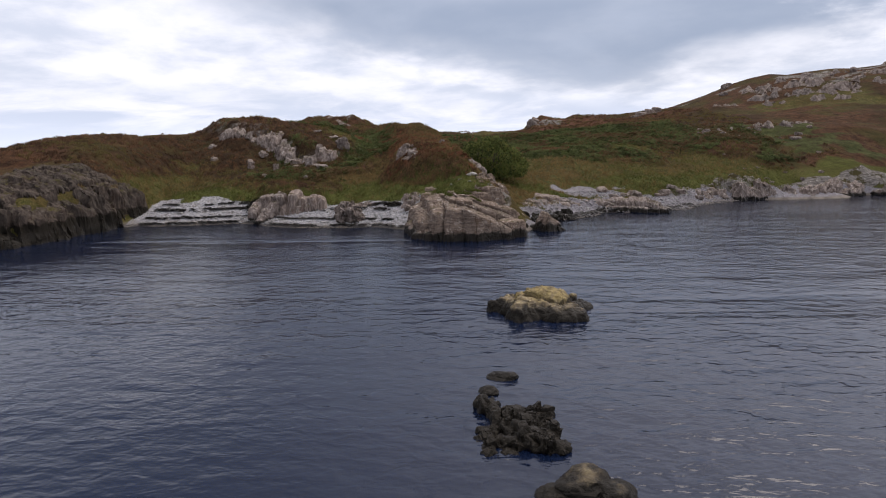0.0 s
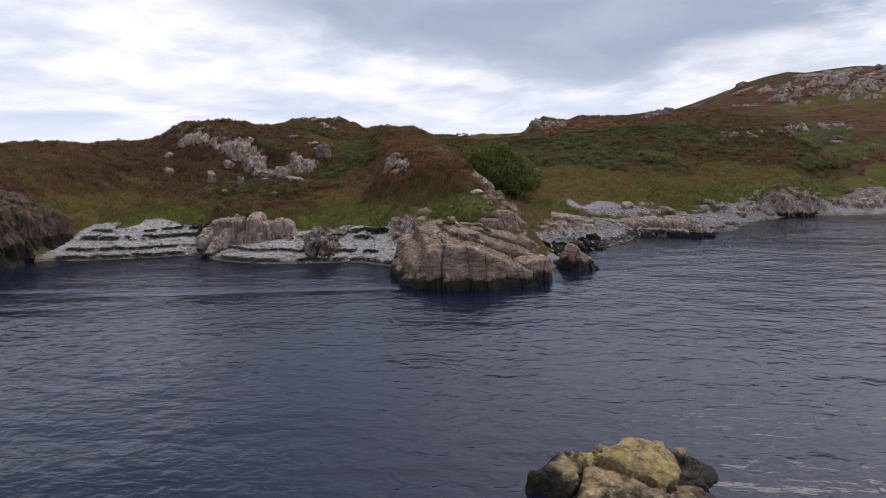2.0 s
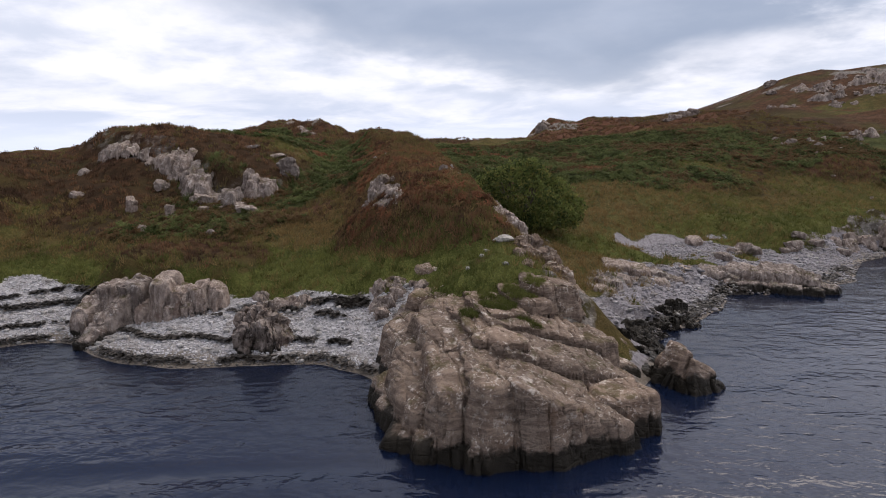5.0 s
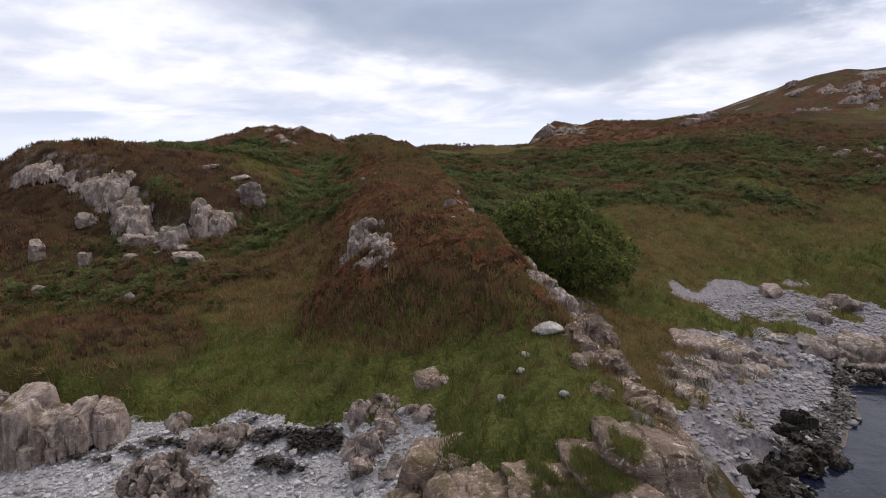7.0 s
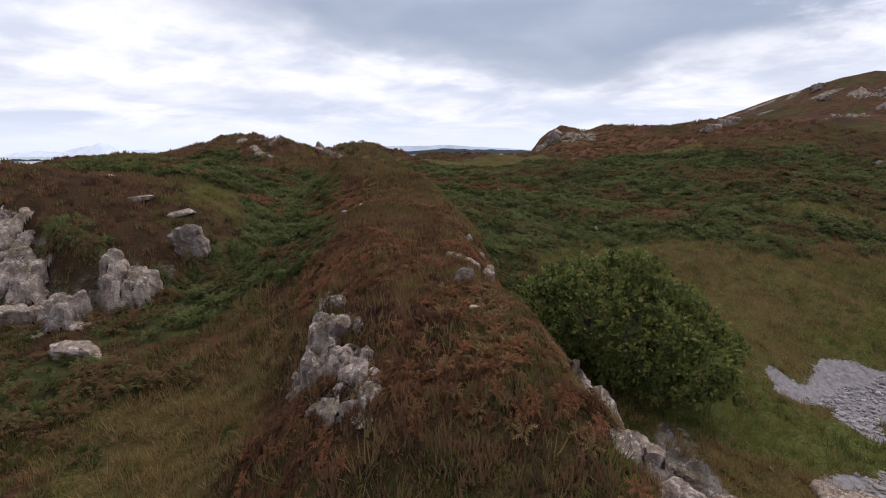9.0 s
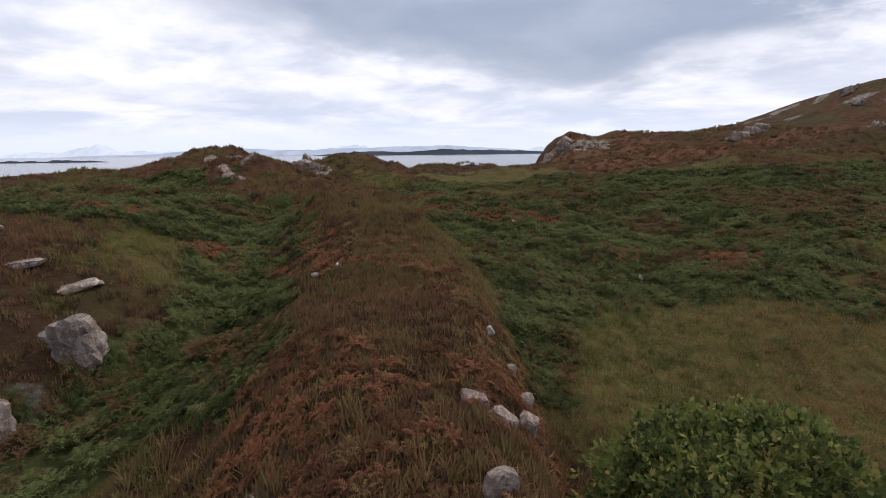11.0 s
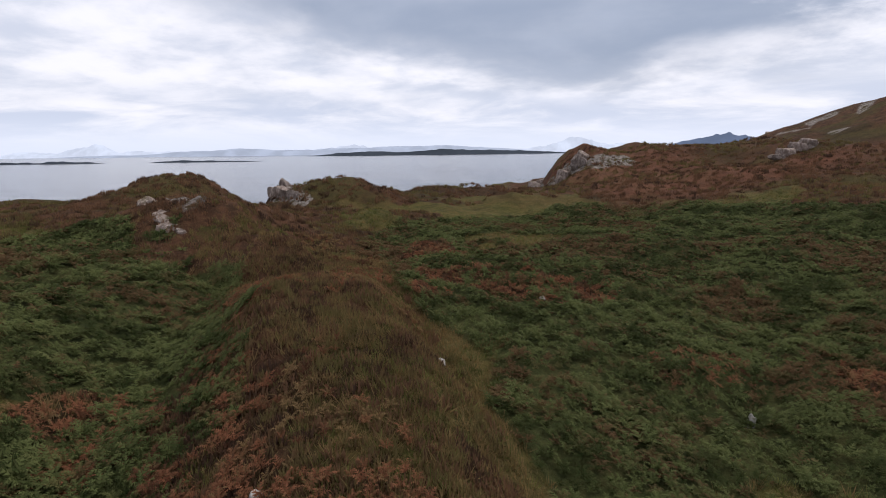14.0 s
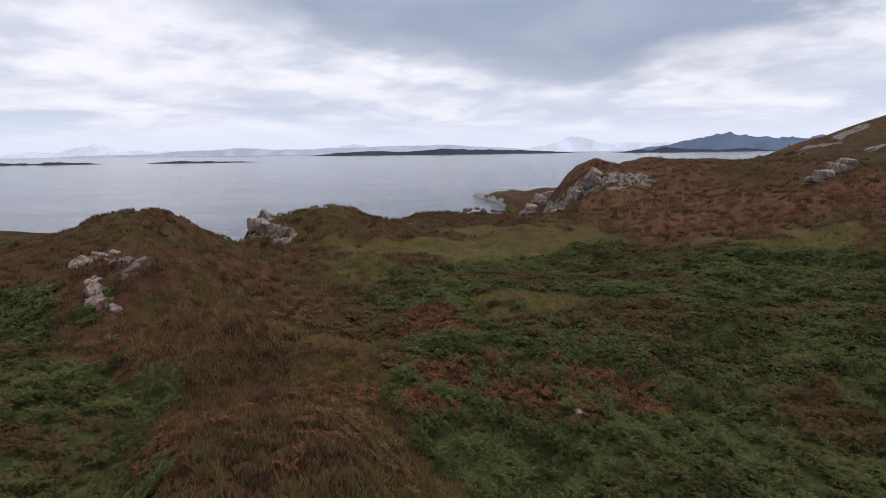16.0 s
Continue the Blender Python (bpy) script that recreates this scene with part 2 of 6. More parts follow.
def rock_material(name, base, light, stain, white, dip=0.6, wet_top=0.75, moss_share=0.0, strata=(0.7, 0.7, 4.0), cap=None):
    """Weathered coastal rock: strata, lichen blotches, a dark band of wrack and wet stone above the sea."""
    k = Nodes(name)
    pos = k.tc.outputs["Object"]
    layers = k.noise(1.4, 6, 0.62, 0.5, (*strata, 0.25, dip, 0.0))
    blot, fine = k.noise(0.9, 6, 0.65), k.noise(11.0, 5, 0.7)
    col = k.mix(k.ramp(layers, 0.35, 0.66), base, light)
    col = k.mix(k.ramp(blot, 0.52, 0.72), col, stain)
    speck = k.calc("MULTIPLY", k.ramp(k.noise(8.0, 6, 0.7), 0.55, 0.61), k.calc("MULTIPLY", k.ramp(k.upward(), -0.2, 0.6), k.ramp(k.noise(0.8, 4), 0.40, 0.55)))
    col = k.mix(k.calc("MULTIPLY", speck, 0.75), col, white)
    lich = k.calc("MULTIPLY", k.ramp(k.noise(2.0, 6, 0.66), 0.56, 0.66), k.ramp(k.upward(), -0.1, 0.75))
    col = k.mix(k.calc("MULTIPLY", lich, 0.8), col, white)
    col = k.mix(k.ramp(fine, 0.50, 0.32, 0.0, 0.45), col, tuple(c * 0.45 for c in base))
    crack = k.voronoi(0.75, "DISTANCE_TO_EDGE", "Distance", (0.6, 0.9, 2.2, 0.2, dip, 0.5))
    gate = k.ramp(k.noise(0.5, 3), 0.45, 0.6)
    col = k.mix(k.calc("MULTIPLY", gate, k.ramp(crack, 0.018, 0.0, 0.0, 0.35)), col, tuple(c * 0.22 for c in base))
    moss = k.calc("MULTIPLY", k.ramp(k.noise(0.9, 6, 0.7, 0.4), 0.50, 0.60), k.ramp(k.upward(), 0.45, 0.85))
    col = k.mix(k.calc("MULTIPLY", moss, moss_share), col, (0.060, 0.052, 0.020))
    zone = k.calc("ADD", k.height(), k.calc("MULTIPLY", k.noise(1.1, 5, 0.65), -1.3))
    col = k.mix(k.ramp(zone, wet_top - 0.35, wet_top - 0.62), col, (0.018, 0.015, 0.011))
    if cap:
        crust = k.calc("MULTIPLY", k.ramp(zone, wet_top - 0.5, wet_top - 0.1), k.ramp(k.noise(3.0, 6, 0.7), 0.36, 0.56))
        col = k.mix(k.calc("MULTIPLY", crust, 0.85), col, cap)
    tint = k.mix(k.rand(), (0.80, 0.80, 0.80), (1.12, 1.08, 1.04))
    col = k.mix(1.0, col, tint, "MULTIPLY")
    k.bump(fine, 0.6, 0.05)
    k.bump(layers, 0.6, 0.16)
    k.bump(k.ramp(crack, 0.0, 0.05), 0.35, 0.08)
    k.bump(k.noise(3.2, 6, 0.7), 0.7, 0.14)
    return k.done(col, k.ramp(zone, 0.0, 0.6, 0.5, 0.95), 0.15)


def water_material():
    k = Nodes("sea_water")
    swell = k.noise(0.32, 2, 0.5, 0.3, (0.7, 1.2, 1.0, 0, 0, 0.25))
    chop = k.noise(1.5, 2, 0.5, 0.5, (0.75, 1.25, 1.0, 0, 0, 0.45))
    cat = k.noise(4.5, 2, 0.5, 0.3, (0.7, 1.2, 1.0, 0, 0, -0.2))
    gust = k.ramp(k.noise(0.03, 5, 0.6, 0.5, (0.22, 1.2, 1.0, 0, 0, 0.12)), 0.40, 0.60, 0.60, 1.05)
    slick = k.ramp(k.noise(0.022, 4, 0.6, 0.8, (0.22, 2.2, 1.0, 0, 0, 0.10)), 0.57, 0.64, 1.0, 0.2)
    gust = k.calc("MULTIPLY", gust, k.calc("MULTIPLY", slick, k.ramp(k.attr("shoal"), 0.0, 1.0, 1.0, 0.55)))
    k.bump(k.calc("MULTIPLY", swell, gust), 1.0, 0.18)
    k.bump(k.calc("MULTIPLY", chop, gust), 1.0, 0.085)
    k.bump(k.calc("MULTIPLY", cat, gust), 1.0, 0.020)
    col = k.mix(k.noise(0.03, 3), (0.003, 0.007, 0.020), (0.006, 0.011, 0.032))
    m = k.done(col, 0.12, 0.55)
    k.b.inputs["IOR"].default_value = 1.33
    tr, mx = k.nt.nodes.new("ShaderNodeBsdfTransparent"), k.nt.nodes.new("ShaderNodeMixShader")
    tr.inputs[0].default_value = (0.62, 0.64, 0.60, 1)
    k.put(mx.inputs[0], k.ramp(k.attr("shoal"), 0.0, 1.0, 0.96, 0.70))
    k.nt.links.new(tr.outputs[0], mx.inputs[1]), k.nt.links.new(k.b.outputs[0], mx.inputs[2])
    k.nt.links.new(mx.outputs[0], k.out.inputs[0])
    return m


GROUND = ground_material()
BROWN_ROCK = rock_material("brown_shore_rock", (0.125, 0.093, 0.074), (0.235, 0.182, 0.145), (0.125, 0.082, 0.058), (0.48, 0.44, 0.40), 0.6, 0.55, 0.7)
GREY_ROCK = rock_material("grey_lichen_rock", (0.150, 0.118, 0.102), (0.320, 0.270, 0.238), (0.120, 0.084, 0.068), (0.50, 0.46, 0.43), 0.35, 0.35, 0.75, (2.2, 1.4, 0.9))
DARK_ROCK = rock_material("dark_promontory_rock", (0.045, 0.035, 0.029), (0.098, 0.078, 0.065), (0.055, 0.037, 0.027), (0.135, 0.120, 0.100), 0.4, 1.6, 1.0, (2.4, 1.4, 0.7))
SKERRY_ROCK = rock_material("skerry_rock", (0.085, 0.066, 0.045), (0.17, 0.135, 0.085), (0.20, 0.15, 0.06), (0.40, 0.34, 0.20), 0.3, 0.42, cap=(0.33, 0.26, 0.115))
WRACK_ROCK = rock_material("wrack_covered_rock", (0.013, 0.011, 0.008), (0.026, 0.021, 0.014), (0.016, 0.012, 0.007), (0.035, 0.030, 0.020), 0.3, 2.2)
WATER = water_material()


# ---- numeric helpers ----
def lattice(ix, iy, iz, seed):
    h = (ix * 374761393 + iy * 668265263 + iz * 2147483647 + seed * 1274126177) & 0xFFFFFFFF
    h = ((h ^ (h >> 13)) * 1274126177) & 0xFFFFFFFF
    return ((h ^ (h >> 16)) & 0xFFFF) / 32767.5 - 1.0


def value_noise(x, y, z=None, seed=0):
    """Smooth noise between -1 and 1 on arrays."""
    z = np.zeros_like(x) if z is None else z
    fx, fy, fz = np.floor(x), np.floor(y), np.floor(z)
    ix, iy, iz = fx.astype(np.int64), fy.astype(np.int64), fz.astype(np.int64)
    u, v, w = x - fx, y - fy, z - fz
    u, v, w = u * u * (3 - 2 * u), v * v * (3 - 2 * v), w * w * (3 - 2 * w)
    total = 0
    for a in (0, 1):
        for b in (0, 1):
            for c in (0, 1):
                total = total + lattice(ix + a, iy + b, iz + c, seed) * (u if a else 1 - u) * (v if b else 1 - v) * (w if c else 1 - w)
    return total


def fbm(x, y, z=None, octaves=4, gain=0.5, seed=0):
    total, amp = 0, 1.0
    for o in range(octaves):
        f = 2.03 ** o
        total = total + amp * value_noise(x * f + 17 * o, y * f - 9 * o, None if z is None else z * f + 5 * o, seed + o)
        amp *= gain
    return total


def step(v, lo, hi):
    t = np.clip((v - lo) / (hi - lo), 0, 1)
    return t * t * (3 - 2 * t)


# ---- the lie of the land ----
SLOPES = []


def slope(x, *pairs):
    """A north-south section of the island at x: places along y and heights there."""
    SLOPES.append((x, pairs[0::2], pairs[1::2]))


slope(-260, 20, -4, 40, 0, 60, 2, 120, 3, 190, 0, 230, -4)
slope(-78, 20, -3, 32, 0, 46, 2.6, 84, 3.6, 110, 4.6, 150, 12, 176, 11, 200, -3)
slope(-63, 20, -3, 34, 0, 44, 3.5, 84, 4.8, 110, 6.5, 150, 13, 178, 12.4, 200, -3)
slope(-54, 24, -3, 34, 0, 42, 3.8, 60, 6.0, 84, 10.2, 110, 10.8, 150, 14, 178, 12.4, 200, -3)
slope(-44, 26, -3, 36, 0, 42, 4.0, 60, 5.5, 84, 10.0, 110, 11.4, 150, 14, 178, 12, 200, -3)
slope(-38.5, 34, -3, 41, 0, 46, 3.6, 57, 4.0, 66, 4.2, 76, 5.4, 84, 8.2, 93, 12.2, 104, 13.0, 150, 14, 178, 12, 200, -3)
slope(-35.5, 46, -3, 57, 0, 61, 1.3, 66.5, 3.0, 76, 5.2, 84, 8.2, 93, 12.6, 104, 13.2, 150, 13.8, 178, 11, 200, -3)
slope(-24, 45, -3, 57.6, 0, 63, 1.5, 67.5, 3.2, 76, 5.4, 84, 7, 92, 11.6, 102, 12.6, 125, 12.6, 146, 13.2, 166, 9, 195, -3)
slope(-14, 43, -3, 54.9, 0, 61.5, 1.8, 66, 3.6, 74, 5.0, 85, 7.2, 100, 9.6, 113, 10.6, 127, 11.8, 150, 12.9, 178, 11, 196, -3)
slope(-6, 41, -3, 53.8, 0, 60, 2.2, 64, 3.8, 72, 5.6, 85, 7.6, 97, 9.0, 108, 9.8, 122, 10.7, 150, 12.2, 180, 13.4, 200, -3)
slope(3, 40, -3, 47, 0, 58, 2.4, 66, 3.0, 75, 4.3, 87, 6.2, 105, 8.0, 116, 9.6, 125, 10.4, 155, 11.7, 182, 12.9, 205, -3)
slope(12, 45, -3, 61, 0, 66, 1.1, 74, 2.2, 82, 3.4, 95, 5.6, 106, 7.2, 120, 9.7, 132, 10.7, 156, 11.7, 182, 12.7, 215, -3)
slope(20, 50, -3, 68.5, 0, 72, 0.9, 79, 1.7, 85, 3.3, 95, 5.8, 105, 7.8, 132, 11.0, 156, 12.0, 178, 13.1, 194, 12.2, 214, 3, 232, -3, 345, -3, 372, 0.8, 395, 1.0, 412, -3)
slope(29, 55, -3, 72, 0, 76, 0.5, 80, 1.3, 86, 3.5, 105, 8.2, 132, 11.4, 148, 12.6, 165, 13.6, 184, 15.0, 202, 17.2, 218, 18.8, 236, 11.5, 270, 6.5, 320, 4.0, 380, 2.4, 410, -3)
slope(45, 65, -3, 86, 0, 88, 2.0, 94, 4.0, 115, 9.5, 138, 14.6, 165, 15.6, 190, 17.6, 206, 19.6, 226, 20.6, 262, 14.5, 320, 8, 390, 1.5, 410, -3)
slope(70, 75, -3, 95, 0, 97, 2.4, 104, 6.5, 117, 12.6, 140, 15.5, 176, 19.4, 208, 21.8, 232, 19.5, 262, 14, 330, 2, 380, -3)
slope(108, 80, -3, 99, 0, 102, 3, 118, 10.5, 150, 19.5, 176, 27, 200, 32.2, 226, 31.0, 246, 21.5, 264, 16.5, 330, 5, 400, -3)
slope(165, 80, -3, 102, 0, 106, 4, 130, 16, 160, 27, 200, 38, 238, 40.0, 264, 31.5, 290, 24, 340, 15, 450, -3)
slope(420, 80, -3, 110, 0, 150, 14, 250, 34, 420, 20, 600, -3)


def dome(x, y, cx, cy, rx, ry, high, turn=0.0, power=1.0):
    c, s = math.cos(turn), math.sin(turn)
    u, v = ((x - cx) * c + (y - cy) * s) / rx, (-(x - cx) * s + (y - cy) * c) / ry
    return high * np.clip(1 - (u * u + v * v) ** power, 0, 1) ** 0.8


def swell(h, x, y, at, near, beyond, xs, zs):
    """A long rise across the view: its crest runs along y = at, with heights zs at the places xs."""
    w = step(y, at - near, at) * step(y, at + beyond, at)
    ends = step(x, xs[0] - 3, xs[0]) * step(x, xs[-1] + 3, xs[-1])
    return h + np.maximum(np.interp(x, xs, zs) - h, 0) * w * ends


def ridge_edges(y):
    left = np.interp(y, (56, 63, 66, 75, 87, 97, 108, 116, 124), (-1.5, -0.5, -6.2, -6.8, -8.2, -10.2, -12.4, -13.5, -13.0))
    right = np.interp(y, (56, 63, 66, 75, 87, 97, 108, 116, 124), (5.5, 4.4, 2.6, 1.9, 0.2, -1.2, -3.2, -6.0, -8.0))
    crest = np.interp(y, (50, 56, 62, 64.5, 67, 71, 85, 97, 104, 108.5, 111.5, 115, 118, 124), (0.0, 3.9, 4.5, 5.6, 7.5, 8.9, 9.7, 10.7, 12.2, 13.0, 12.7, 11.6, 11.0, 10.5))
    return left, right, crest


def from_line(x, y, *pts):
    """Distance from a line through those places."""
    best = np.full(np.shape(x), 1e9)
    for (ax, ay), (bx, by) in zip(pts, pts[1:]):
        dx, dy = bx - ax, by - ay
        t = np.clip(((x - ax) * dx + (y - ay) * dy) / (dx * dx + dy * dy), 0, 1)
        best = np.minimum(best, np.hypot(x - ax - t * dx, y - ay - t * dy))
    return best


def stony(x, y):
    """Where bare rock breaks the turf, from 0 to 1."""
    n = 0.9 * fbm(x * 0.3, y * 0.3, octaves=3, seed=81)
    crag = step(from_line(x, y, (-40, 92), (-31, 87.2), (-26, 85.2), (-22, 82.2), (-17.5, 83.5)) + n, 2.2, 0.9)
    rib = 0.6 * step(from_line(x, y, (-6.8, 77), (-6.3, 71), (-5.2, 69)) + 0.8 * n, 1.2, 0.5)
    flank = step(from_line(x, y, (5.4, 54), (6.4, 62), (6.2, 68), (6.8, 73)) + 0.6 * n, 1.7, 0.8)
    cove = step(from_line(x, y, (9, 60), (12, 67.5), (16, 70.5), (22, 71), (27, 69)) + n, 2.6, 1.4) + step(from_line(x, y, (34, 82), (45, 88), (70, 97), (100, 102)) + n, 2.2, 1.2)
    knolls = 0.45 * step(from_line(x, y, (-24, 130), (-28, 135), (-31, 141)) + n, 1.3, 0.6) + step(from_line(x, y, (-27, 168), (-24, 162), (-21, 159)) + n, 2.6, 1.4)
    north = step(from_line(x, y, (20, 240), (21, 212), (30, 197), (36, 200)) + 2 * n, 5.0, 3.0)
    hill = 0.8 * step(n + 0.5 * fbm(x * 0.09, y * 0.09, octaves=4, seed=83) + 0.010 * (x - 110), 0.15, 0.45) * step(x, 45, 80) * step(y, 150, 190)
    return np.clip(0.4 * crag + rib + 0.5 * flank + cove + knolls + north + 0.9 * hill, 0, 1)


def land(x, y):
    """Height of the ground above the sea."""
    wx = x + 1.2 * fbm(x * 0.13, y * 0.13, octaves=3, seed=31)
    wy = y + 1.2 * fbm(x * 0.13, y * 0.13, octaves=3, seed=41)
    rows = [np.interp(wy, py, pz) for _, py, pz in SLOPES]
    knots = [p[0] for p in SLOPES]
    h = rows[0] + 0 * x
    for (a, b, ra, rb) in zip(knots, knots[1:], rows, rows[1:]):
        t = np.clip((wx - a) / (b - a), 0, 1)
        t = 0.5 * t + 0.5 * t * t * (3 - 2 * t)
        h = np.where(wx > a, ra + (rb - ra) * t, h)
    left, right, crest = ridge_edges(y)
    top = step(wx, left - 3.2, left + 2.6) * step(wx, right + 2.2, right - 2.2) * step(y, 49, 55) * step(y, 128, 116)
    h = h + np.maximum(crest - h, 0) * top
    h = h + dome(x, y, -26, 90, 11, 8, 0.9) + dome(x, y, -16.2, 122.0, 4.6, 4.2, 1.9, 0.3) + dome(x, y, 2, 182, 9, 8, 0.6) + dome(x, y, 12, 109, 3.4, 2.6, 0.5)
    # the heathery knoll and its spur, the small knoll by the north shore, the red headland, the dark western hill
    h = swell(h, x, y, 152, 22, 14, (-44, -41.6, -40.2, -38, -33, -31, -28.6, -26.6, -24.5), (11, 13.9, 15.9, 16.6, 16.9, 16.2, 14.3, 12.9, 11.4))
    h = swell(h, x, y, 133, 12, 20, (-35, -31.5, -28.5, -25.5, -23, -20, -17), (12.5, 14.4, 15.5, 16.0, 16.0, 14.8, 12.8))
    h = swell(h, x, y, 168, 17, 14, (-28.4, -27.2, -26.2, -24.2, -20, -15, -12.6, -9.5), (8, 11.0, 13.9, 15.3, 16.1, 16.2, 15.4, 14.4))
    h = swell(h, x, y, 219, 30, 26, (23.5, 26.5, 29, 31.5, 33.5, 37, 41, 46, 52, 60), (10, 16, 18.6, 20.4, 21.4, 20.3, 19.6, 21.6, 21.2, 19.5))
    h = swell(h, x, y, 80, 26, 12, (-66, -60, -56, -53, -47.5, -45, -42.5, -40), (2, 6.6, 9.8, 10.5, 10.2, 9.4, 8.6, 7.0))
    spur = step(y + 0.5 * value_noise(x * 0.8, y * 0.8, seed=91), 61.2, 63.4) * step(y, 72, 66) * step(x, -24.5, -21.5) * step(x, -12.6, -15.6)
    h = h + np.maximum(4.1 - h, 0) * spur
    inland = step(h, 0.3, 3.0)
    craggy = stony(x, y)
    brink = np.interp(x, (-42, -31, -26, -22, -17, -14), (92, 87.6, 85.8, 83, 84, 88))
    h = h + 1.3 * step(y, brink - 1.2, brink + 0.6) * step(y, brink + 9, brink + 1.5) * step(x, -43, -38) * step(x, -13, -18)
    warp = 0.5 * value_noise(x * 0.9, y * 0.9, seed=71)
    cells = lattice(np.floor((x + 0.35 * y) / 1.5 + warp).astype(np.int64), np.floor((y - 0.3 * x) / 1.2 - warp).astype(np.int64), np.zeros_like(x).astype(np.int64), 9)
    h = h + craggy * (0.42 * cells + 0.30 * np.abs(fbm(x * 0.7, y * 0.7, octaves=3, seed=73)))
    bumps = 0.55 * fbm(x * 0.11, y * 0.11, octaves=3, seed=3) + 0.16 * fbm(x * 0.55, y * 0.55, octaves=3, seed=7)
    far = step(y, 95, 180) + step(np.abs(x), 45, 90)
    bumps = bumps + np.clip(far, 0, 1) * 0.9 * fbm(x * 0.06, y * 0.06, octaves=4, seed=11)
    return h + bumps * (0.12 + 0.88 * inland)


def height_at(x, y):
    return float(land(np.array([float(x)]), np.array([float(y)]))[0])


def brown_patches(x, y, n):
    """Patches of rusty heather and dead fern among the green."""
    total = 0 * x
    for cx, cy, rx, ry in ((-14.7, 99, 2.6, 3.6), (12.0, 109.2, 3.0, 1.9), (20.0, 107, 3.2, 1.6), (1.5, 121.5, 5.0, 2.6), (5.4, 119.4, 2.0, 1.8), (-2.6, 131, 2.4, 4.6), (8.6, 120.4, 2.4, 1.6), (-24.5, 103, 3.0, 2.2), (-3.0, 118, 1.6, 2.0)):
        total = total + step(np.hypot((x - cx) / rx, (y - cy) / ry) + 0.45 * n, 1.15, 0.75)
    return total


def zones(x, y, z):
    """How much heath, fern and shingle covers the ground: three shares from 0 to 1."""
    n1 = fbm(x * 0.10, y * 0.10, octaves=4, seed=51)
    n2 = fbm(x * 0.35, y * 0.35, octaves=3, seed=61)
    left, right, crest = ridge_edges(y)
    west_edge = np.interp(y, (80, 88, 94, 100, 104, 108, 113, 117, 122, 126, 130, 134), (-8.4, -8.6, -9.3, -9.8, -10.8, -12.0, -15.0, -18.6, -19.6, -19.3, -16.5, -14)) + 0.9 * n2
    east_edge = np.interp(y, (80, 90, 98, 104, 110, 112.5, 115, 118, 124, 130, 134), (1.0, 0.4, -1.3, -1.6, -2.6, -4.6, -8.0, -9.4, -11.5, -12.2, -13)) + 0.9 * n2
    far_ridge = step(x, west_edge - 0.6, west_edge + 0.6) * step(x, east_edge + 0.6, east_edge - 0.6)
    on_ridge = np.where(y < 84, step(x, left - 2.0, left + 0.5) * step(x, right + 2.2, right + 0.8) * step(y, 63, 68), far_ridge * step(y, 133, 128))
    heath = 0.34 + 0.5 * n1 + 0.25 * n2 + 0.38 * step(x, -3, -8) * step(y, 64, 68) * step(y, 100, 88)
    heath = heath + np.interp(y, (84, 96, 106, 114), (0.7, 0.32, 0.32, 0.7)) * on_ridge + 0.35 * step(z, 9.5, 12) * step(x, -10, -18)
    heath = heath + 0.75 * step(y, 140 + 0.25 * np.abs(x - 10), 162 + 0.25 * np.abs(x - 10)) * step(x, 16, 24) + 0.7 * step(x, 30, 48) * step(z, 5, 8)
    heath = heath - 0.8 * step(z, 5.2, 3.6) - 0.5 * step(np.hypot(x - 17, y - 90), 14, 6)
    heath = heath + 0.5 * step(y, 125, 135) * step(x, -12, -20) + 0.45 * step(y, 160, 170) + 0.8 * step(x, -37, -41) * step(y, 100, 92)
    heath = heath + 0.5 * step(from_line(x, y, (-40, 92), (-31, 87), (-22, 82), (-17, 84)) + 4 * n1, 9, 4) + 0.9 * step(np.hypot(0.8 * (x + 18.5), y - 66) + 1.5 * n1, 6, 3.8)
    heath = heath - 0.65 * step(y + 8 * n1, 170, 186) * step(x, 44, 58)
    heath = heath - 0.75 * step(x, 75, 85) * step(z + 4 * n1, 15.5, 18.5)
    heath = heath - 0.7 * step(np.hypot((x - 2) / 17, (y - 156) / 5.5) + 0.25 * n2, 1.15, 0.8) - 0.6 * step(np.hypot((x - 5) / 5.5, (y - 135) / 3.2) + 0.25 * n2, 1.15, 0.8)
    heath = heath + 0.8 * np.clip(brown_patches(x, y, n2), 0, 1)
    # the ferny hollow west of the ridge, and the wide ferny moor east of it
    west = step(x + 2 * n1, left + 1.5, left - 1.5) * np.where(y < 100, step(x + 4 * n1, left - 11, left - 4), step(x + 3 * n1, -40, -33)) * step(y + 5 * n1, 76, 88) * step(y + 3 * n1 - np.interp(x, (-28, -24), (127, 121)), 2, -2)
    east = step(x + 2 * n1, right + 0.2, right + 2.5) * step(y + 4 * n1 - np.interp(x, (0, 4, 8, 14, 40), (80, 86, 95, 99, 103)), 0, 9) * step(y + 3 * n1 - np.interp(x, (-16, -5, 5, 15, 27, 37, 60), (141, 146, 151, 155, 150, 140, 128)), 3, -2) * step(x + 6 * n1, 72, 50)
    fern = np.maximum(west, east) * (1.10 + 0.32 * n1 + 0.25 * n2)
    fern = fern + 0.62 * step(n1 + 0.5 * n2, 0.1, 0.5) * step(z, 4.5, 6.5) * step(y, 140, 120) * (1 - step(x, -12, -16) * step(y, 104, 96))
    fern = fern + 0.55 * step(n2 + 0.7 * n1, -0.05, 0.35) * step(x, -8, -10) * step(x, -34, -24) * step(y, 66, 70) * step(y, 92, 84)
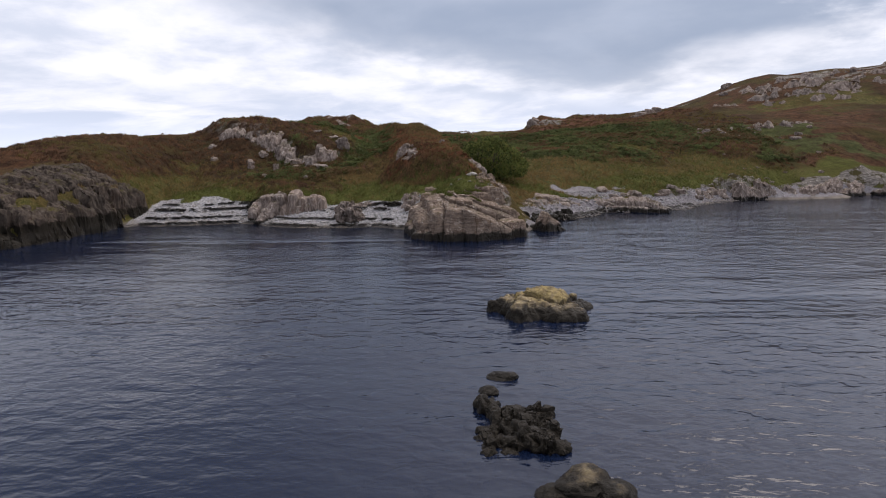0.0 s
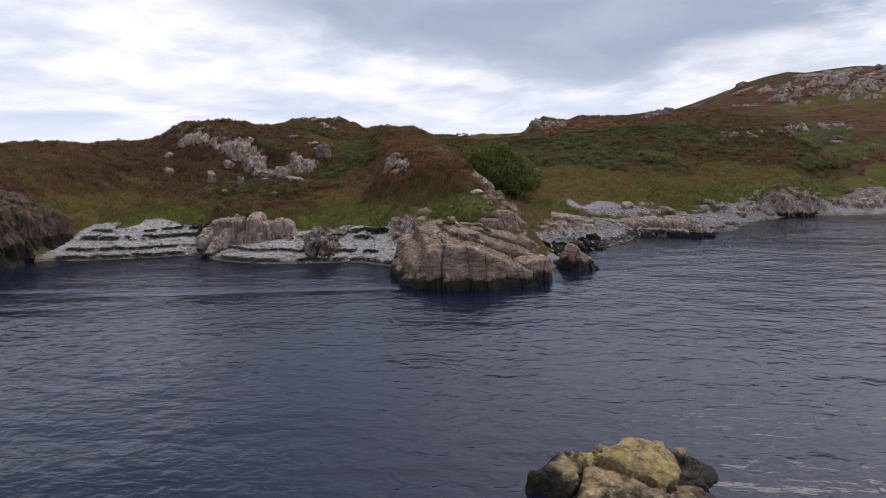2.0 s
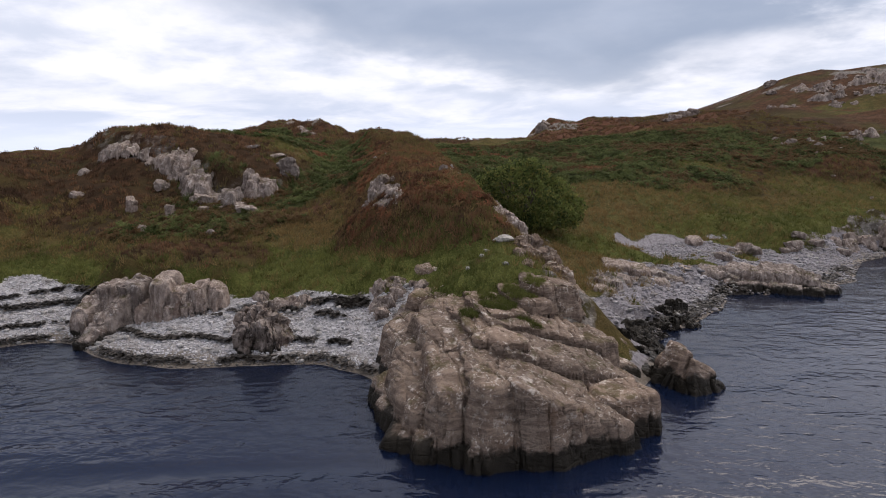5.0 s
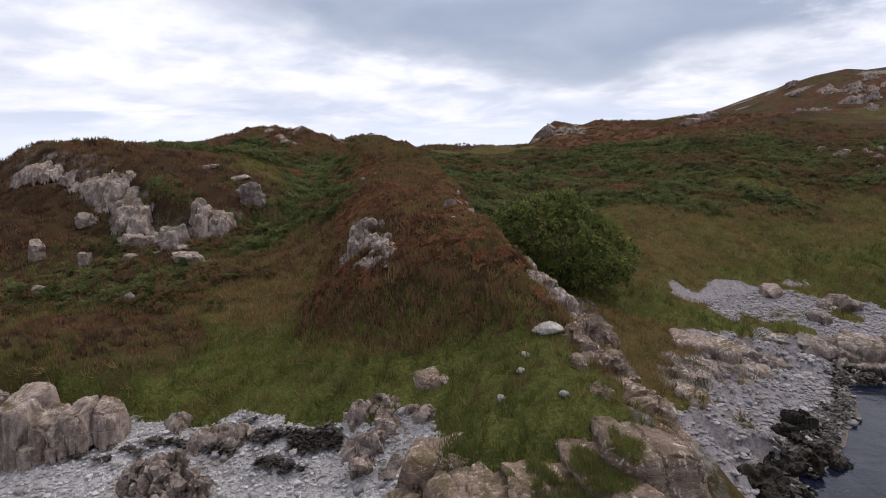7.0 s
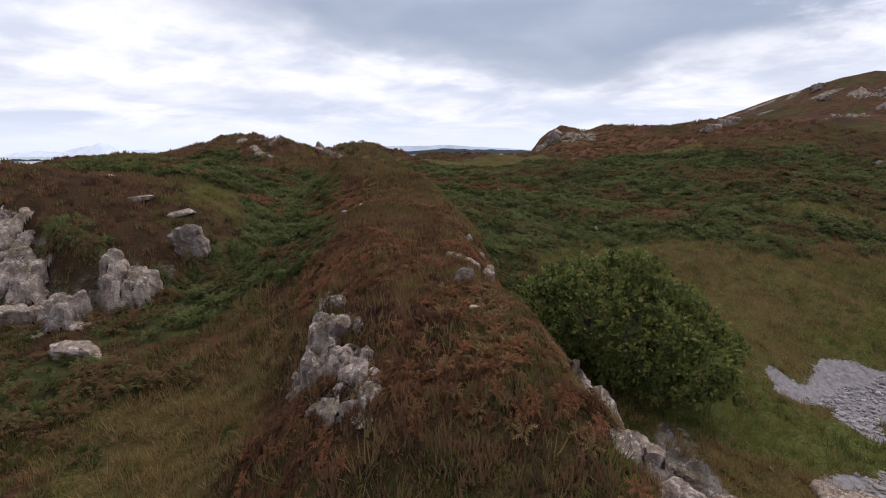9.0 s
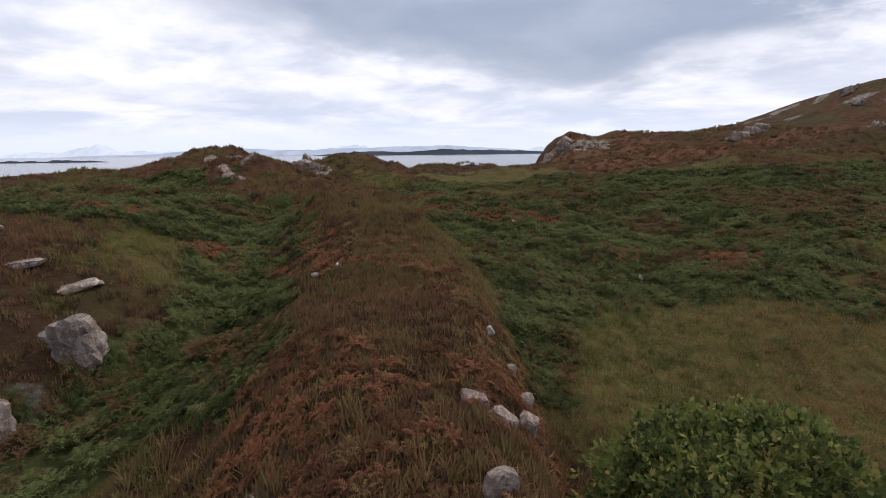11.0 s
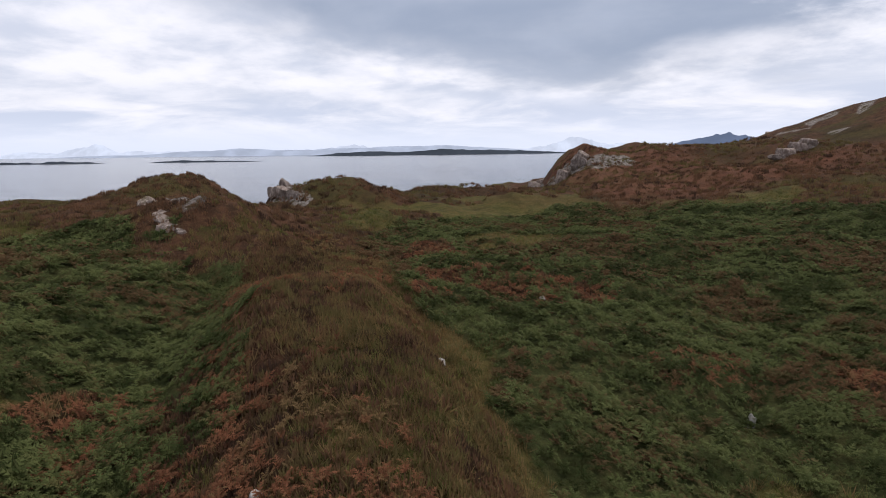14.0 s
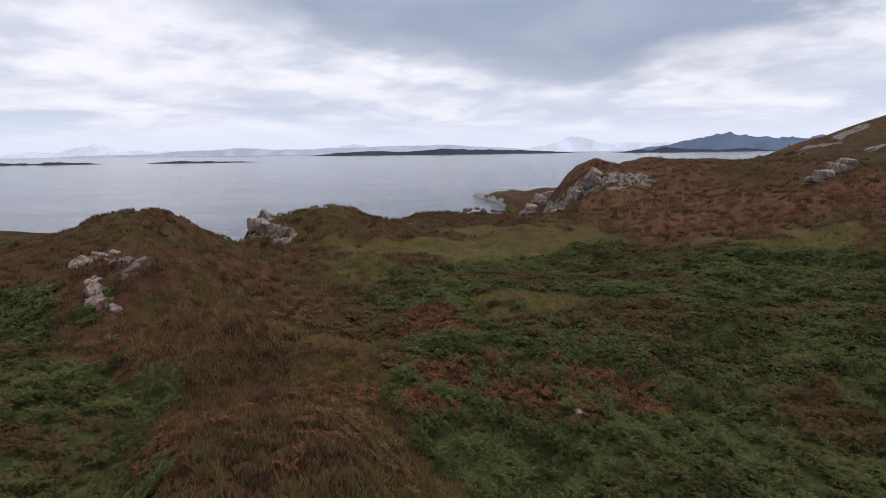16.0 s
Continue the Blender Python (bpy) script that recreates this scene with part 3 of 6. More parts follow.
    fern = fern - 1.1 * on_ridge - 0.75 * np.clip(brown_patches(x, y, n2), 0, 1) - 0.8 * step(np.hypot((x - 5) / 5.5, (y - 135) / 3.2) + 0.25 * n2, 1.1, 0.8)
    beach_w = step(z - np.interp(x, (-32, -22, -14, -9, -4), (2.45, 2.35, 2.1, 2.2, 2.6)) + 0.4 * n2, 0.15, -0.3) * step(x, -41, -37) * step(x, -0.5, -3)
    beach_e = np.maximum(step(z, 1.7 + 0.9 * n2, 1.0 + 0.9 * n2), step(np.hypot((x - 20.5) / 4.8, (y - 79.8) / 3.0) + 0.25 * n2, 1.1, 0.85)) * step(x, 7, 9)
    shingle = np.clip(np.maximum(beach_w, beach_e) + step(z, 0.8, 0.4), 0, 1) * step(x, -36.0, -34.6)
    return np.clip(heath, 0, 1), np.clip(fern, 0, 1), shingle


def lush(x, y):
    """Where the grass is green: above the western beach, on the headland's back and in the hollow by the cove."""
    strip = step(y + 1.5 * fbm(x * 0.2, y * 0.2, octaves=3, seed=30), 69, 66.5) * step(x, -37, -33) * step(x, 5, 3)
    hollow = step(np.hypot((x - 12) / 5.5, (y - 75) / 3.4) + 0.3 * fbm(x * 0.3, y * 0.3, octaves=3, seed=32), 1.2, 0.8)
    bank = 0.6 * step(y + 2 * fbm(x * 0.15, y * 0.15, octaves=3, seed=34) - np.interp(x, (18, 29, 45, 70, 100), (84, 85, 93, 103, 108)), 3.5, 1) * step(x, 17, 20)
    return np.clip(np.maximum(np.maximum(strip, hollow), bank), 0, 1)


def spaced(fine_lo, fine_hi, d, lo, hi, grow=1.09):
    mid = list(np.arange(fine_lo, fine_hi + d / 2, d))
    a, s_ = fine_lo, d
    while a > lo:
        s_ *= grow
        a -= s_
        mid.insert(0, max(a, lo))
    b, s_ = mid[-1], d
    while b < hi:
        s_ *= grow
        b += s_
        mid.append(min(b, hi))
    return np.array(mid)


def sheet(name, xs, ys, height):
    X, Y = np.meshgrid(xs, ys)
    Z = height(X, Y)
    nx, ny = len(xs), len(ys)
    co = np.stack((X, Y, Z), -1).reshape(-1, 3)
    i = (np.arange(ny - 1)[:, None] * nx + np.arange(nx - 1)[None, :]).ravel()
    faces = np.stack((i, i + 1, i + nx + 1, i + nx), -1)
    return mesh_from(name, co, faces), X.ravel(), Y.ravel(), Z.ravel()


def mesh_from(name, co, faces, smooth_shade=True):
    me = bpy.data.meshes.new(name)
    n = faces.shape[1]
    me.vertices.add(len(co))
    me.vertices.foreach_set("co", np.ascontiguousarray(co, np.float32).ravel())
    me.loops.add(faces.size)
    me.loops.foreach_set("vertex_index", np.ascontiguousarray(faces, np.int32).ravel())
    me.polygons.add(len(faces))
    me.polygons.foreach_set("loop_start", np.arange(len(faces), dtype=np.int32) * n)
    me.polygons.foreach_set("use_smooth", np.full(len(faces), smooth_shade))
    me.update(calc_edges=True)
    return me


def paint(me, name, values):
    a = me.attributes.new(name, "FLOAT", "POINT")
    a.data.foreach_set("value", np.ascontiguousarray(values, np.float32))


gx, gy = spaced(-46, 46, 0.38, -4800, 4800), spaced(42, 148, 0.40, -4000, 4900, 1.075)
me, X, Y, Z = sheet("ground", gx, gy, land)
zh, zf, zs = zones(X, Y, Z)
paint(me, "heath", zh), paint(me, "fern", zf), paint(me, "shingle", zs), paint(me, "stone", stony(X, Y)), paint(me, "slaty", step(X, 4, 8)), paint(me, "lush", lush(X, Y)), paint(me, "red", step(X, 18, 26) * step(Y, 146 + 0.3 * np.abs(X - 18), 160 + 0.3 * np.abs(X - 18)) * step(Y, 226, 214) * step(X, 85, 60) * (1 - 0.9 * step(Y, 172, 186) * step(X, 44, 56)))
me.materials.append(GROUND)
ground = tagged(new("ground", me), "rough moorland of grass, heather and bracken above the shore", "ground", kind="structure")

me, X, Y, _ = sheet("water", spaced(-44, 50, 1, -4900, 4900, 1.3), spaced(0, 90, 1, -4900, 4950, 1.3), lambda x, y: 0 * x)
paint(me, "shoal", step(land(X, Y), -2.4, 0.0))
me.materials.append(WATER)
water = tagged(new("water", me), "dark rippled sea water reflecting the clouds", "sea", kind="structure")


# ---- rocks ----
def ball(level):
    bm = bmesh.new()
    bmesh.ops.create_icosphere(bm, subdivisions=level, radius=1.0)
    bm.verts.index_update()
    co = np.array([v.co[:] for v in bm.verts])
    fa = np.array([[v.index for v in f.verts] for f in bm.faces])
    bm.free()
    return co, fa


BALLS = {n: ball(n) for n in (1, 2, 3, 4, 5)}


def rock_shape(size, seed, level=4, facets=14, rough=0.10, grain=1.0, flat_top=0.0, jointed=True, upright=False):
    """An angular boulder: a ball cut by random planes, then worn and pitted. Its foot is at z = 0, sunk a little."""
    rng = np.random.default_rng(seed)
    u, fa = BALLS[level]
    axes = np.concatenate((np.eye(3), -np.eye(3))) + rng.normal(0, 0.17, (6, 3))
    n = np.concatenate((axes, rng.normal(size=(facets, 3))))
    n /= np.linalg.norm(n, axis=1)[:, None]
    d = np.concatenate((rng.uniform(0.62, 0.92, 6) if jointed else rng.uniform(0.9, 1.1, 6), rng.uniform(0.80, 1.12, facets)))
    dots = u @ n.T
    r = np.min(np.where(dots > 0.05, d / np.maximum(dots, 0.05), 9.0), axis=1)
    r = np.minimum(r, 1.3) if jointed is not None else 1 + 0 * r
    co = u * r[:, None]
    size = np.array(size, float)
    q = co * size * grain / 1.2 + seed * 3.1
    bump = fbm(q[:, 0] * 1.7, q[:, 1] * 1.7, q[:, 2] * 0.55, 5, 0.62, seed) if upright else fbm(q[:, 0] * 0.9, q[:, 1] * 0.9, q[:, 2] * 1.7, 5, 0.62, seed)
    notch = np.clip(np.abs(value_noise(q[:, 0] * 1.3, q[:, 1] * 1.3, q[:, 2] * 2.6, seed + 40)) * 4, 0, 1) - 1
    co = co * (1 + rough * bump + 0.09 * notch)[:, None]
    if flat_top:
        co[:, 2] = np.where(co[:, 2] > flat_top, flat_top + (co[:, 2] - flat_top) * 0.3, co[:, 2])
    return co * size, fa


def rock(name, x, y, z, size, seed, material, label, turn=0.0, tip=(0, 0), level=4, facets=14, rough=0.10, category="rock", group="", parent=None, flat_top=0.0, smooth_shade=True, jointed=True, upright=False):
    co, fa = rock_shape(size, seed, level, facets, rough, flat_top=flat_top, jointed=jointed, upright=upright)
    me = mesh_from(name, co, fa, smooth_shade)
    me.set_sharp_from_angle(angle=radians(28))
    me.materials.append(material)
    ob = new(name, me)
    ob.matrix_world = pose(x, y, z, tip[0], tip[1], turn)
    if parent:
        ob.parent = parent
    else:
        tagged(ob, label, category, group)
    return ob


# ---- plant materials ----
def leaf_material(name, dark, light, odd, odd_share, rough=0.65):
    """Foliage: each plant has its own tone, with some plants turned to the odd colour."""
    k = Nodes(name)
    tone = k.attr("tone")
    col = k.mix(k.ramp(tone, 0.0, 0.75), dark, light)
    col = k.mix(k.ramp(k.attr("turned"), 1.0 - odd_share - 0.12, 1.0 - odd_share + 0.12), col, odd)
    col = k.mix(k.ramp(k.island(), 0.0, 1.0, 0.0, 0.45), col, k.mix(0.5, col, (0.10, 0.085, 0.04)))
    m = k.done(col, rough, 0.03)
    back, mx = k.nt.nodes.new("ShaderNodeBsdfTranslucent"), k.nt.nodes.new("ShaderNodeMixShader")
    k.put(back.inputs[0], col)
    mx.inputs[0].default_value = 0.35
    k.nt.links.new(k.b.outputs[0], mx.inputs[1]), k.nt.links.new(back.outputs[0], mx.inputs[2])
    k.nt.links.new(mx.outputs[0], k.out.inputs[0])
    return m


FERN = leaf_material("bracken_fronds", (0.032, 0.046, 0.014), (0.104, 0.126, 0.044), (0.112, 0.068, 0.034), 0.36)
RUST = leaf_material("dead_bracken_fronds", (0.085, 0.036, 0.022), (0.215, 0.092, 0.050), (0.19, 0.125, 0.06), 0.25, 0.8)
HEATHER = leaf_material("heather_sprigs", (0.062, 0.036, 0.027), (0.178, 0.098, 0.058), (0.150, 0.122, 0.050), 0.36, 0.8)
GRASS = leaf_material("moor_grass_blades", (0.056, 0.070, 0.018), (0.130, 0.138, 0.040), (0.205, 0.140, 0.062), 0.46, 0.7)
BUSH_LEAF = leaf_material("willow_leaves", (0.034, 0.056, 0.019), (0.150, 0.180, 0.052), (0.21, 0.20, 0.06), 0.20, 0.5)


def bark_material():
    k = Nodes("grey_bark")
    n = k.noise(6, 5, 0.6, 0, (1, 1, 0.2))
    k.bump(n, 0.6, 0.03)
    return k.done(k.mix(n, (0.05, 0.042, 0.033), (0.14, 0.12, 0.10)), 0.9, 0.2)


def wrack_material():
    k = Nodes("black_seaweed")
    return k.done(k.mix(k.noise(5, 4), (0.010, 0.008, 0.007), (0.030, 0.022, 0.015)), 0.5, 0.4)


def pebble_material(name, a, b):
    k = Nodes(name)
    col = k.mix(k.island(), a, b)
    col = k.mix(k.ramp(k.noise(0.8, 4), 0.5, 0.7), col, (0.19, 0.17, 0.155))
    col = k.mix(k.ramp(k.calc("ADD", k.height(), k.calc("MULTIPLY", k.noise(0.7, 3), -0.3)), 0.10, -0.12), col, (0.06, 0.052, 0.044))
    return k.done(col, 0.8, 0.35)


def stone_material(name, a, b):
    k = Nodes(name)
    n = k.noise(4.0, 6, 0.65)
    col = k.mix(k.ramp(n, 0.35, 0.65), a, b)
    col = k.mix(1.0, col, k.mix(k.rand(), (0.72, 0.72, 0.72), (1.15, 1.13, 1.1)), "MULTIPLY")
    k.bump(k.noise(9.0, 5, 0.7), 0.6, 0.05)
    return k.done(col, 0.85, 0.3)


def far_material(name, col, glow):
    """Distant land as a plain backdrop: haze is put into its colour, which glows."""
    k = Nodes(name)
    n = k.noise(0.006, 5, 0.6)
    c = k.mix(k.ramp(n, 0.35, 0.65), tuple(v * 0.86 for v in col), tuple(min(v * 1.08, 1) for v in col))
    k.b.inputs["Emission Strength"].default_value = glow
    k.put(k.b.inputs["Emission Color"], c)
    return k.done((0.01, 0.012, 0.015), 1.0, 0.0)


BARK, WRACK = bark_material(), wrack_material()
PEBBLE = pebble_material("pale_shingle_stones", (0.23, 0.222, 0.226), (0.46, 0.45, 0.458))
SLATE_PEBBLE = pebble_material("slaty_shingle_stones", (0.13, 0.123, 0.13), (0.30, 0.285, 0.295))
WHITE_STONE = stone_material("white_lichen_stone", (0.19, 0.18, 0.165), (0.38, 0.36, 0.335))
COBBLE = stone_material("grey_cobble", (0.17, 0.165, 0.16), (0.36, 0.35, 0.34))


# ---- outcrops ----
def outcrop(name, label, material, blocks, seed, tip=(8, 18), turn=0, level=4, sub="block", rough=0.11, facets=13, group="", category="rock outcrop", jointed=True, upright=False):
    """A rock mass of jointed blocks that share one dip. blocks: x, y, z of the middle and half sizes."""
    rng = random.Random(seed)
    x0, y0 = blocks[0][0], blocks[0][1]
    base = new(name)
    base.location = (x0, y0, height_at(x0, y0))
    bpy.context.view_layer.update()
    tagged(base, label, category, group)
    for i, (x, y, z, a, b, c) in enumerate(blocks):
        lv = level if max(a, b, c) > 0.45 else level - 1
        kind = "core" if i == 0 else "slab" if c < 0.7 * max(a, b) else "pillar" if c > 1.25 * max(a, b) else sub
        ob = rock(kind, 0, 0, 0, (a, b, c), seed * 100 + i, material, "", level=lv, facets=facets, rough=rough, parent=base, jointed=jointed, upright=upright)
        ob.matrix_parent_inverse = base.matrix_world.inverted()
        ob.matrix_basis = pose(x, y, z, tip[0] + rng.uniform(-7, 7), tip[1] + rng.uniform(-8, 8), turn + rng.uniform(-16, 16))
    return base


def cells(u, v, seed):
    """Irregular joint blocks in the plane: nearest block's value, its offset from the middle, and the distance to the joint."""
    iu, iv = np.floor(u).astype(np.int64), np.floor(v).astype(np.int64)
    zero = np.zeros_like(iu)
    d1, d2 = np.full(u.shape, 9.0), np.full(u.shape, 9.0)
    val, du = np.zeros(u.shape), np.zeros(u.shape)
    for a in (-1, 0, 1):
        for b in (-1, 0, 1):
            cu = iu + a + 0.5 + 0.42 * lattice(iu + a, iv + b, zero, seed)
            cv = iv + b + 0.5 + 0.42 * lattice(iu + a, iv + b, zero + 1, seed)
            d = np.maximum(np.abs(u - cu), np.abs(v - cv)) * 0.6 + np.hypot(u - cu, v - cv) * 0.4
            near = d < d1
            d2 = np.where(near, d1, np.minimum(d2, d))
            val = np.where(near, lattice(iu + a, iv + b, zero + 2, seed), val)
            du = np.where(near, u - cu, du)
            d1 = np.where(near, d, d1)
    return val, du, d2 - d1


def rock_mass(name, label, material, blocks, seed, turn=0.0, d=0.10, joint=(0.9, 0.5), depth=0.35, saw=0.3, proud=0, power=2.6, rough=0.10, wobble=0.16, category="rock outcrop", group="", edge=0.35, steep=2.4, patch=0.0):
    """One continuous mass of bedrock swelling over the given blocks, split by joints; some blocks stand proud as parts."""
    B = np.array(blocks, float)
    lo, hi = (B[:, :2] - B[:, 3:5] * 1.3).min(0), (B[:, :2] + B[:, 3:5] * 1.3).max(0)
    xs, ys = np.arange(lo[0], hi[0] + d, d), np.arange(lo[1], hi[1] + d, d)
    X, Y = np.meshgrid(xs, ys)
    wx, wy = X + 0.30 * fbm(X * 0.8, Y * 0.8, octaves=3, seed=seed), Y + 0.30 * fbm(X * 0.8, Y * 0.8, octaves=3, seed=seed + 5)
    c, s = math.cos(radians(turn)), math.sin(radians(turn))
    env = np.full(X.shape, -3.0)
    for x, y, z, a, b, h in B:
        u, v = ((wx - x) * c + (wy - y) * s) / a, (-(wx - x) * s + (wy - y) * c) / b
        w = np.clip(1.08 - np.abs(u) ** power - np.abs(v) ** power, 0, 1)
        env = np.maximum(env, np.where(w > 0, z - 0.3 * h + 1.3 * h * w ** (1 / power), -3.0))
    env = env + patch * (fbm(X * 0.5, Y * 0.5, octaves=3, seed=seed + 31) - 0.45)
    U, V = (wx * c + wy * s), (-wx * s + wy * c)
    v1, du1, e1 = cells(U / joint[0], V / joint[1], seed)
    v2, du2, e2 = cells(U / joint[0] * 2.6 + 7, V / joint[1] * 2.6, seed + 3)
    # no face steeper than weathered rock stands
    Z = env + rough * fbm(X * 1.2, Y * 1.2, octaves=3, gain=0.5, seed=seed + 11)
    for _ in range(int(2.6 / (steep * d)) + 1):
        P = np.pad(Z, 1, mode="edge") - steep * d
        Z = np.maximum(Z, np.maximum(np.maximum(P[:-2, 1:-1], P[2:, 1:-1]), np.maximum(P[1:-1, :-2], P[1:-1, 2:])))
    ground_z = land(X, Y)
    # joints, ledges and hollows cut into the faces
    gy, gx = np.gradient(Z, d)
    norm = 1 / np.sqrt(1 + gx * gx + gy * gy)
    lean = 0.25 * X + 0.15 * Y
    _, _, e3 = cells((Z + lean) * 0.8, (X - Y) * 0.35, seed + 9)
    cut = depth * (0.5 * v1 + saw * du1 + 0.22 * v2 + 0.3 * saw * du2 - 0.6 * np.clip(1 - e1 / 0.09, 0, 1) - 0.22 * np.clip(1 - e2 / 0.13, 0, 1) - 0.3 * np.clip(1 - e3 / 0.08, 0, 1))
    cut = cut + wobble * (0.8 * fbm(X * 0.9, Y * 0.9, (Z + lean) * 1.5, 5, 0.55, seed + 21) + 0.5 * np.clip(3 * value_noise(X * 0.5, Y * 0.5, (Z + lean) * 3.0, seed + 27), -1, 1))
    X2, Y2, Z = X - gx * norm * cut, Y - gy * norm * cut, Z + norm * cut
    keep = Z > ground_z - edge
    Z = np.maximum(Z, np.minimum(ground_z - edge, Z + 2.0))
    nx, ny = len(xs), len(ys)
    i = (np.arange(ny - 1)[:, None] * nx + np.arange(nx - 1)[None, :]).ravel()
    fa = np.stack((i, i + 1, i + nx + 1, i + nx), -1)
    fa = fa[keep.ravel()[fa].any(axis=1)]
    x0, y0 = B[0, 0], B[0, 1]
    base = tagged(new(name), label, category, group)
    base.location = (x0, y0, height_at(x0, y0))
    bpy.context.view_layer.update()
    rock_parts("bedrock", base, np.stack((X2, Y2, Z), -1).reshape(-1, 3) - np.array(base.location), fa, material, 34, 10)
    rng = random.Random(seed)
    for k, (x, y, z, a, b, h) in enumerate(blocks):
        if proud and k and k % proud == 0:
            ob = rock("slab", 0, 0, 0, (a * 0.62, b * 0.62, h * 0.7), seed * 100 + k, material, "", level=4, rough=0.2, parent=base)
            ob.matrix_parent_inverse = base.matrix_world.inverted()
            ob.matrix_basis = pose(x + 0.2 * a, y - 0.25 * b, z + 0.28 * h, rng.uniform(-9, 9), rng.uniform(-4, 18), turn + rng.uniform(-16, 16))
    flat = (np.gradient(Z, d, axis=1) ** 2 + np.gradient(Z, d, axis=0) ** 2 < 2.0) & keep & (Z > ground_z + 0.1)
    return X2[flat], Y2[flat], Z[flat]


def pieces(fa, count):
    """Faces grouped by connection: one array of faces a piece."""
    tag = np.arange(count)
    while True:
        low = tag[fa].min(axis=1)
        fresh = tag.copy()
        np.minimum.at(fresh, fa.ravel(), np.repeat(low, fa.shape[1]))
        fresh = fresh[fresh]
        if (fresh == tag).all():
            break
        tag = fresh
    own = tag[fa[:, 0]]
    return [fa[own == k] for k in np.unique(own)]


def rock_parts(name, base, every, faces, material, angle, least):
    """Each connected piece of rock as a part of its own."""
    used, inv = np.unique(faces, return_inverse=True)
    co = every[used]
    for mine in pieces(inv.reshape(faces.shape), len(used)):
        if len(mine) < least:
            continue
        own, back = np.unique(mine, return_inverse=True)
        me = mesh_from(name, co[own], back.reshape(mine.shape))
        me.set_sharp_from_angle(angle=radians(angle))
        me.materials.append(material)
        ob = new(name, me)
        ob.parent = base


def slab_mass(name, label, material, slabs, seed, d=0.07, round_off=0.35, steep=4.0, rough=0.05, crack=0.06, grain=(0.9, 0.9, 0.35), category="rock outcrop", edge=0.3, uneven=0.18, joint=0.16):
    """Bedrock of tilted slabs parted by joints. slabs: x, y, turn, half width, half length, height of the middle, rise along the width, rise along the length. Each slab is a part."""
    S = np.array(slabs, float)
    reach = 1.25 * np.hypot(S[:, 3], S[:, 4]) + 0.6
    xs = np.arange((S[:, 0] - reach).min(), (S[:, 0] + reach).max(), d)
    ys = np.arange((S[:, 1] - reach).min(), (S[:, 1] + reach).max(), d)
    X, Y = np.meshgrid(xs, ys)
    wx = X + uneven * fbm(X * 0.9, Y * 0.9, octaves=3, seed=seed)
    wy = Y + uneven * fbm(X * 0.9, Y * 0.9, octaves=3, seed=seed + 5)
    Z, under, owner = np.full(X.shape, -9.0), np.full(X.shape, -9.0), np.zeros(X.shape, int)
    for k, (x, y, turn, a, b, top, du, dv) in enumerate(S):
        c, sn = math.cos(radians(turn)), math.sin(radians(turn))
        u, v = (wx - x) * c + (wy - y) * sn, -(wx - x) * sn + (wy - y) * c
        e = np.minimum(a - np.abs(u), b - np.abs(v)) + 0.10 * value_noise(X * 1.6, Y * 1.6, seed=seed + k)
        corner = np.clip(round_off - (a - np.abs(u)), 0, None) * np.clip(round_off - (b - np.abs(v)), 0, None) / round_off
        e = e - 0.5 * np.minimum(corner, 0.5)
        q = np.clip(round_off - e, 0, round_off)
        z = top + du * np.clip(u, -a, a) + dv * np.clip(v, -b, b) - 0.5 * q * q / round_off - steep * np.clip(-e, 0, None)
        owner = np.where(z > Z, k, owner)
        under, Z = np.maximum(under, np.minimum(Z, z)), np.maximum(Z, z)
    ground_z = land(X, Y)
    gy, gx = np.gradient(Z, d)
    norm = 1 / np.sqrt(1 + gx * gx + gy * gy)
    lean = 0.3 * X + 0.2 * Y
    c, sn = math.cos(radians(S[0, 2])), math.sin(radians(S[0, 2]))
    U, V = wx * c + wy * sn, -wx * sn + wy * c
    _, _, e1 = cells(U * 0.75, V * 0.33 + 3, seed + 9)
    _, _, e2 = cells(U * 0.5 + 5, (Z + 0.4 * lean) * 0.9, seed + 12)
    relief = rough * (fbm(X * grain[0], Y * grain[1], (Z + lean) * grain[2] * 3, 5, 0.6, seed + 21) + 0.5 * fbm(X * 3.2, Y * 3.2, Z * 1.6, 3, 0.6, seed + 33))
    relief = relief - crack * np.clip(1 - e1 / 0.06, 0, 1) - crack * np.clip(1 - e2 / 0.05, 0, 1)
    relief = relief - joint * np.clip(1 - (Z - under) / 0.16, 0, 1)
    X2, Y2, Z = X - gx * norm * relief, Y - gy * norm * relief, Z + norm * relief
    keep = Z > np.maximum(ground_z, -0.6) - edge
    Z = np.maximum(Z, np.minimum(ground_z - edge, Z + 2.5))
    nx, ny = len(xs), len(ys)
    i = (np.arange(ny - 1)[:, None] * nx + np.arange(nx - 1)[None, :]).ravel()
    fa = np.stack((i, i + 1, i + nx + 1, i + nx), -1)
    fa = fa[keep.ravel()[fa].all(axis=1)]
    for _ in range(3):
        near = np.stack([np.roll(owner, sh, ax) for sh, ax in ((1, 0), (-1, 0), (1, 1), (-1, 1))])
        same = (near == owner).sum(0)
        owner = np.where(same < 2, near[0], owner)
    own = owner.ravel()[fa[:, 0]]
    base = tagged(new(name), label, category)
    base.location = (S[0, 0], S[0, 1], height_at(S[0, 0], S[0, 1]))
    bpy.context.view_layer.update()
    every = np.stack((X2, Y2, Z), -1).reshape(-1, 3) - np.array(base.location)
    for k in range(len(S)):
        mine = fa[own == k]
        if len(mine):
            rock_parts("slab", base, every, mine, material, 38, 3)
    flat = (gx * gx + gy * gy < 1.2) & keep & (Z > ground_z + 0.1)
    return X2[flat], Y2[flat], Z[flat]


